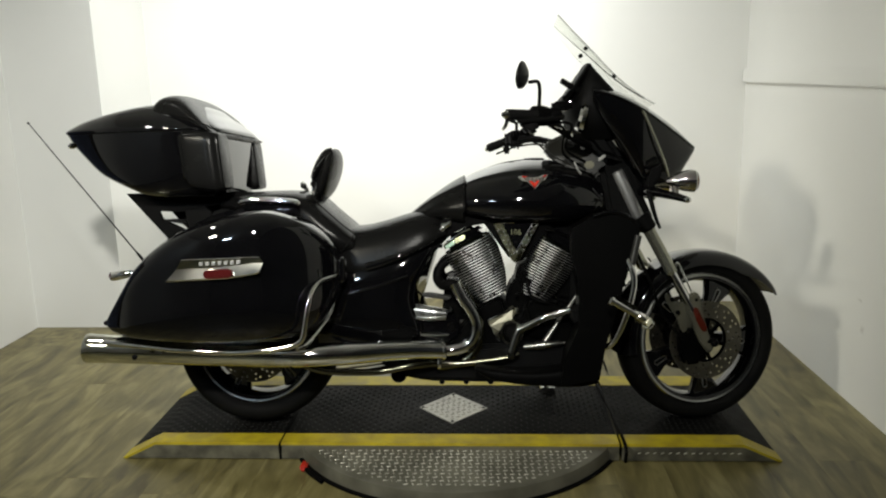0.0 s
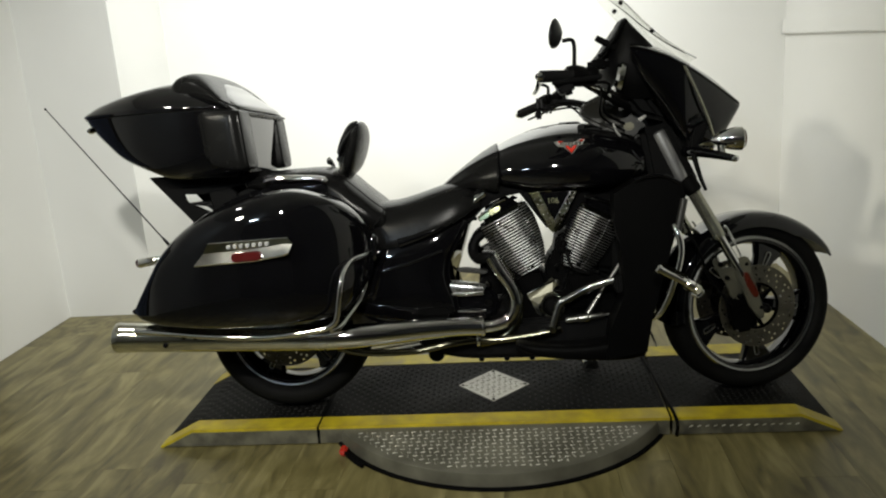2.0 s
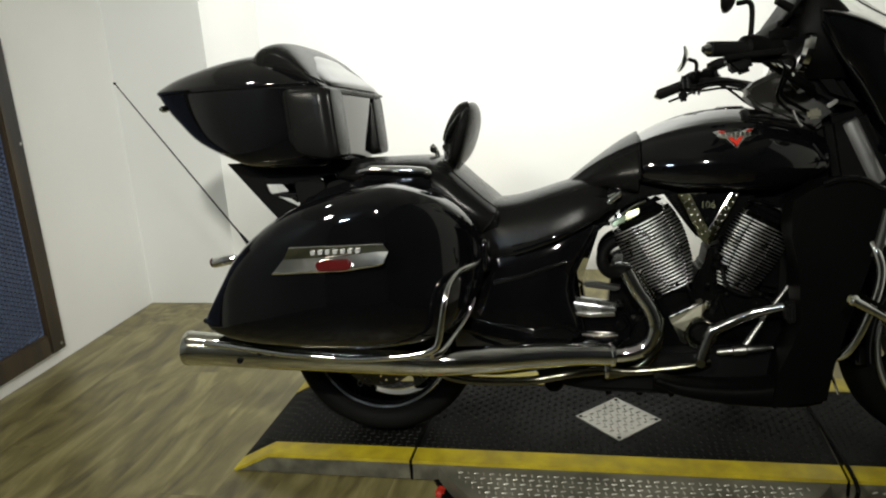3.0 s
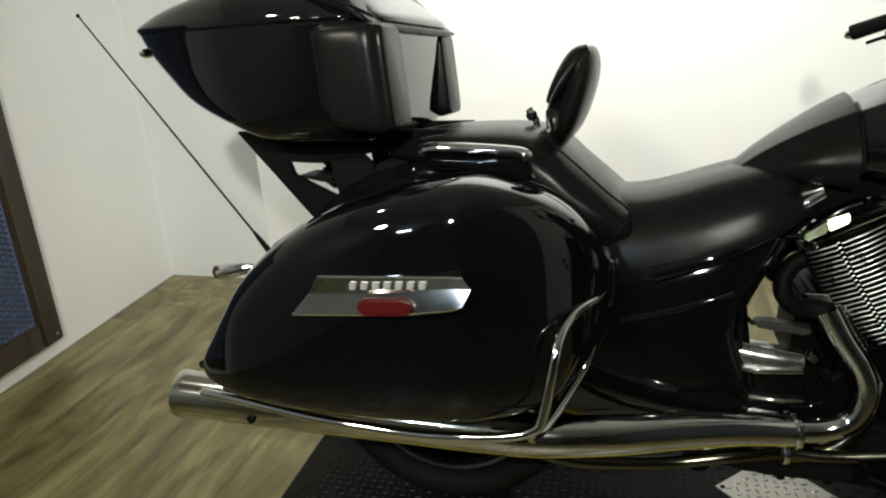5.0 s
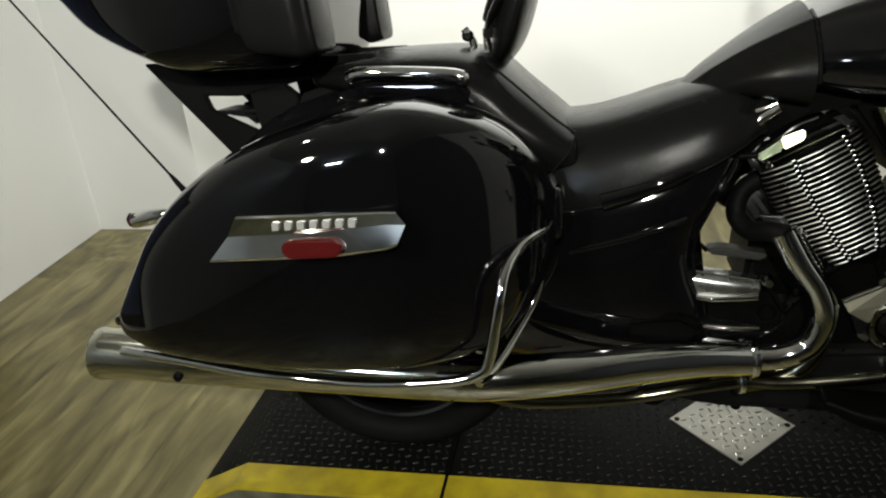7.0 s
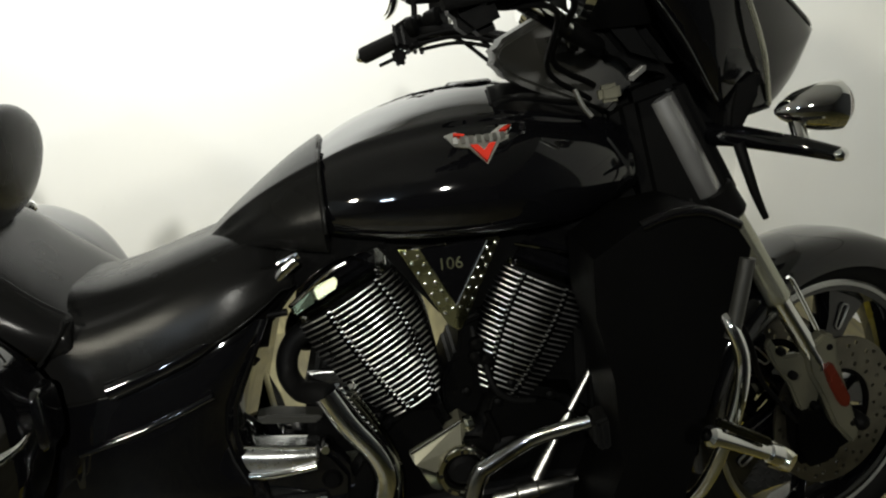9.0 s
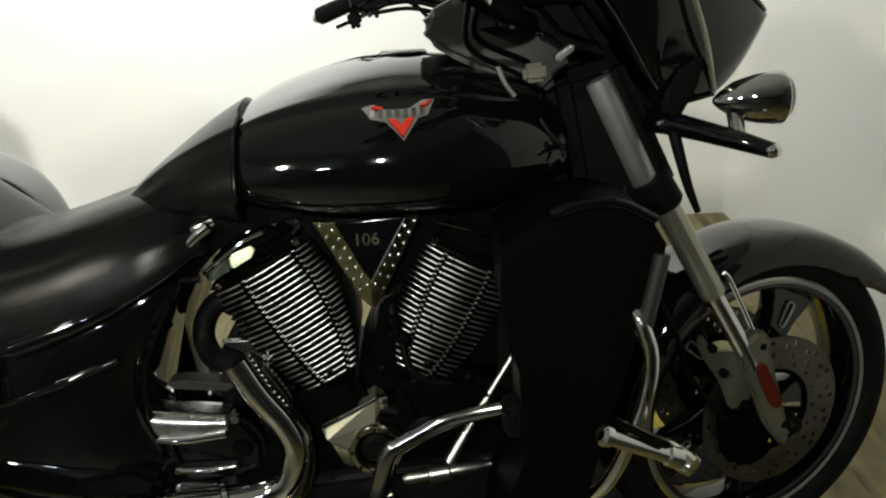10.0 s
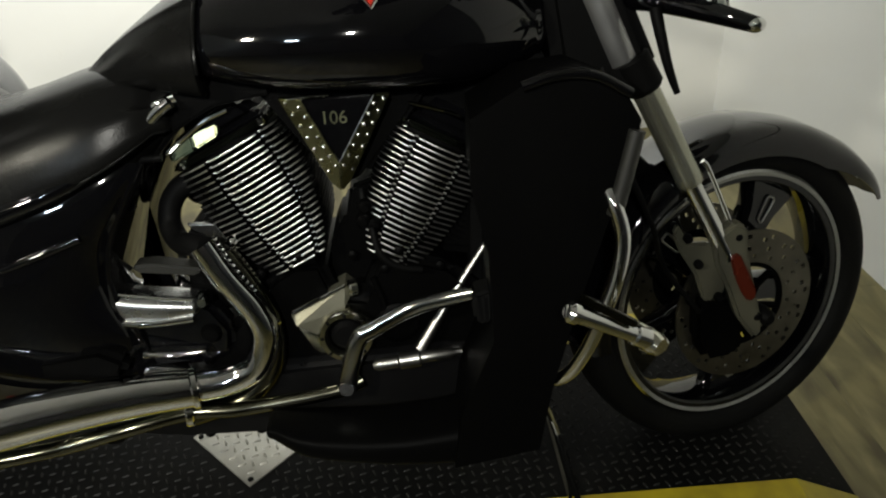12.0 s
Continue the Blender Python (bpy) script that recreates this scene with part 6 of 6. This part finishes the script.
def grip_side(s, end, start, up, ahead):
    e, a = Vector(end), Vector(start)
    d = (a - e).normalized()
    part("grip", spun([(0, 0.012), (0.02, 0.018), (0.15, 0.0185), (0.9, 0.0175), (1.0, 0.022)], e, a, 24), RUBBER, handlebar, "black rubber grip")
    part("bar_end", spun([(0, 0.008), (0.4, 0.013), (1, 0.014)], e - d * 0.014, e + d * 0.004, 18), CHROME, handlebar, "chrome bar end")
    c = a + d * 0.032
    part("switch_housing", spun([(0, 0.022), (0.1, 0.030), (0.5, 0.033), (0.9, 0.028), (1, 0.018)], a - d * 0.004, a + d * 0.062, 20), CAST, handlebar, "black switch housing")
    part("lever_perch", spun([(0, 0.020), (0.2, 0.026), (0.8, 0.026), (1, 0.018)], a + d * 0.064, a + d * 0.108, 18), CAST, handlebar)
    part("fluid_reservoir", softened(loft([[(a + d * t + Vector((fx, 0, fz))) for fx, fz in ((0.0, up), (0.040, up), (0.040, up + 0.030), (0.0, up + 0.030))] for t in (0.068, 0.118)]), 0.006), CAST, handlebar)
    part("hand_lever", tube([tuple(a + d * 0.085 + Vector((0.03, 0, -0.004))), tuple(a + d * 0.04 + Vector((0.055, 0, -0.010))), tuple(e + d * 0.05 + Vector((0.055, 0, -0.016))), tuple(e - d * 0.005 + Vector((0.040, 0, -0.022)))], 0.0062, 10, 6, end_radius=0.005, flat=1.4), CHROME if s == L else MATT, handlebar, "hand lever")
    part("throttle_cable" if s == R else "clutch_cable", tube([tuple(a + d * 0.05 + Vector((0.0, 0, -0.028))), tuple(a + d * 0.13 + Vector((0.02, 0, -0.030))), (0.47, s * 0.20, 1.02), (0.56, s * 0.09, 0.97)], 0.005, 8), MATT, handlebar)
    part("wiring", tube([tuple(a + d * 0.02 + Vector((0.0, 0, -0.030))), tuple(a + d * 0.11 + Vector((0.01, 0, -0.042))), (0.46, s * 0.21, 1.005), (0.55, s * 0.10, 0.95)], 0.0042, 8), MATT, handlebar)


grip_side(R, (0.258, -0.446, 1.120), (0.345, -0.392, 1.122), 0.016, 0.0)
grip_side(L, (0.200, 0.448, 1.056), (0.288, 0.396, 1.086), 0.016, 0.0)
part("switch_pod", prism([(0.300, 1.120), (0.352, 1.112), (0.366, 1.070), (0.330, 1.058), (0.305, 1.080)], -0.425, -0.365, 0.010), CAST, handlebar)
part("clutch_perch", prism([(0.282, 1.098), (0.320, 1.112), (0.345, 1.100), (0.335, 1.070), (0.292, 1.060)], 0.345, 0.392, 0.008), CAST, handlebar)
part("perch_clamp", spun([(0, 0.017), (0.2, 0.020), (0.8, 0.020), (1, 0.015)], (0.300, 0.345, 1.100), (0.318, 0.338, 1.106), 16), CAST, handlebar)
for k in range(3):
    part("switch_button", box(0.292 + 0.014 * k, 0.301 + 0.014 * k, 0.352, 0.360, 1.050 - 0.002 * k, 1.060 - 0.002 * k, 0.002), PLASTIC, handlebar)
    part("bundle_cable", tube([(0.318, 0.33 - 0.006 * k, 1.080 - 0.012 * k), (0.40, 0.26, 1.084 - 0.012 * k), (0.49, 0.17, 1.050 - 0.010 * k), (0.56, 0.08, 1.000)], 0.0042, 8), MATT, handlebar)
part("switch_block", prism([(0.262, 1.096), (0.280, 1.116), (0.322, 1.114), (0.336, 1.070), (0.304, 1.052), (0.288, 1.062), (0.268, 1.066)], 0.350, 0.398, 0.009, seg=3), CAST, handlebar, "ribbed black switch block")
for k in range(4):
    part("block_rib", prism([(0.268 + 0.016 * k, 1.112 - 0.004 * k), (0.273 + 0.016 * k, 1.113 - 0.004 * k), (0.277 + 0.016 * k, 1.070), (0.272 + 0.016 * k, 1.069)], 0.346, 0.352, 0.001), PLASTIC, handlebar)
part("clutch_adjuster", spun([(0, 0.010), (0.3, 0.013), (0.7, 0.013), (1, 0.007)], (0.330, 0.352, 1.092), (0.372, 0.325, 1.090), 14), MATT, handlebar)
part("thumb_switch", prism([(0.262, 1.062), (0.286, 1.068), (0.294, 1.036), (0.280, 1.024), (0.264, 1.032)], 0.375, 0.405, 0.006), CAST, handlebar)


def mirror(s, foot, knee, hip, center, label):
    stem = part("mirror", tube([foot, knee, hip], 0.0065, 10, 8), MATT, bike, label)
    shell = ball((0, 0, 0), 0.024, 0.062, 0.045, 28)
    for v in shell.verts:
        v.co.x *= 1 - 0.5 * max(0, v.co.z / 0.045)
        if v.co.x < -0.003:
            v.co.x = -0.003
    ob = part("mirror_shell", shell, CHROME if s == L else PLASTIC, stem)
    ob.location, ob.rotation_euler = center, (radians(-18 * s), radians(6), radians(14 * s))
    face = part("mirror_glass", spun([(0, 1.0), (1, 1.0)], (-0.0035, 0, 0), (-0.0055, 0, 0), 32), CHROME, stem, "mirror glass")
    for v in face.data.vertices:
        v.co.y *= 0.059
        v.co.z *= 0.037
    face.location, face.rotation_euler = ob.location, ob.rotation_euler


mirror(R, (0.368, -0.345, 1.140), (0.368, -0.352, 1.227), (0.334, -0.358, 1.233), (0.309, -0.362, 1.256), "round mirror on a bent black stem")
mirror(L, (0.312, 0.380, 1.090), (0.320, 0.385, 1.150), (0.296, 0.395, 1.168), (0.265, 0.400, 1.172), "round chrome mirror on a bent stem")

for s in (R, L):
    dx = 0.003 if s == R else -0.012
    signal = part("front_signal", spun([(0, 0.005), (0.08, 0.013), (0.30, 0.027), (0.60, 0.036), (0.85, 0.0395), (0.97, 0.0395), (1.0, 0.036)], (0.820 + dx, s * 0.165, 0.902), (0.922 + dx, s * 0.168, 0.902), 28), CHROME, bike, "chrome bullet turn signal")
    part("signal_lens", spun([(0, 0.035), (0.5, 0.030), (1, 0.010)], (0.922 + dx, s * 0.168, 0.902), (0.935 + dx, s * 0.168, 0.902), 28), SMOKE, signal, "smoked amber lens")
    part("signal_stem", tube([(0.850 + dx, s * 0.168, 0.886), (0.848 + dx, s * 0.195, 0.850)], 0.012, 14), CHROME, signal)
    arm = part("signal_bar", tube([(0.740 + dx, s * 0.06, 0.868), (0.775 + dx, s * 0.13, 0.866), (0.832 + dx, s * 0.205, 0.852), (0.876 + dx, s * 0.245, 0.838)], 0.0210, 14, end_radius=0.0115), PAINT, bike, "black arm carrying the turn signal")
    part("bar_end_cap", ball((0.876 + dx, s * 0.245, 0.838), 0.014, 0.012, 0.011, 14), CHROME, arm)
part("headstock_cover", prism([(0.585, 0.935), (0.640, 0.960), (0.690, 0.940), (0.720, 0.87), (0.66, 0.83), (0.60, 0.86)], -0.09, 0.09, 0.02), MATT, bike)
part("horn_bracket", prism([(0.534, 0.974), (0.567, 0.978), (0.570, 0.951), (0.537, 0.949)], -0.205, -0.185, 0.006), LUG_ALLOY, bike, "small dull bracket")
part("cable_guide", tube([(0.500, -0.20, 0.974), (0.510, -0.20, 0.950), (0.523, -0.20, 0.932)], 0.004, 8), ALLOY, bike)
part("cable_guide", prism([(0.580, 0.984), (0.606, 1.000), (0.612, 0.992), (0.586, 0.974)], -0.20, -0.18, 0.003), ALLOY, bike)
part("steering_shroud", prism([(0.412, 1.052), (0.400, 1.030), (0.412, 1.006), (0.438, 0.986), (0.486, 0.962), (0.585, 0.915), (0.640, 0.96), (0.600, 1.080), (0.520, 1.100), (0.450, 1.070)], -0.075, 0.02, 0.012, seg=3), SATIN_GREY, bike,
     "black shroud over the steering head")
part("shroud_clip", loft([[(0.474, -0.150, 1.052), (0.500, -0.150, 1.056), (0.506, -0.150, 1.028), (0.480, -0.150, 1.026)], [(0.474, -0.07, 1.052), (0.500, -0.07, 1.056), (0.506, -0.07, 1.028), (0.480, -0.07, 1.026)]]), COVER_GREY, bike, "polished riser clamp", sharp=20)
part("shroud_clip", prism([(0.505, 1.056), (0.530, 1.046), (0.524, 1.022), (0.507, 1.030)], -0.145, -0.07, 0.004), CHROME, bike)
part("lamp_bracket", prism([(0.772, 0.955), (0.822, 0.975), (0.822, 0.935), (0.800, 0.892), (0.780, 0.862), (0.758, 0.866), (0.762, 0.910)], -0.130, -0.080, 0.010, seg=3), MATT, bike, "black bracket under the fairing")
part("hose_guard", tube([(0.768, -0.155, 0.858), (0.777, -0.165, 0.815), (0.786, -0.170, 0.780), (0.795, -0.172, 0.755), (0.803, -0.172, 0.736)], 0.0095, 12, end_radius=0.005), MATT, bike, "black hose guard hanging from the signal arm")

# ---- floor planks ----
def build_planks():
    width, length = 0.18, 1.22
    bm = slab([(-width / 2 + 0.0004, -length / 2 + 0.0004), (width / 2 - 0.0004, -length / 2 + 0.0004),
               (width / 2 - 0.0004, length / 2 - 0.0004), (-width / 2 + 0.0004, length / 2 - 0.0004)], -0.004, 0.0)
    data = mesh_of("plank", bm, PLANK, smooth=False)
    rng = random.Random(5)
    for i in range(27):
        x = LEFT + 0.05 + i * width
        back = BACK if x + width / 2 < JOG else DEEP_LEFT + 0.05
        y = back - length / 2 + rng.uniform(0, length)
        while y > FRONT - 0.3:
            high, low = min(y + length / 2, back), max(y - length / 2, FRONT)
            if x < on_right_wall(y) + 0.06 and high - low > 0.05:
                plank = new("plank", data)
                plank.parent = floor
                plank.location, plank.scale = (x, (high + low) / 2, 0), (1, (high - low) / length, 1)
            y -= length


build_planks()
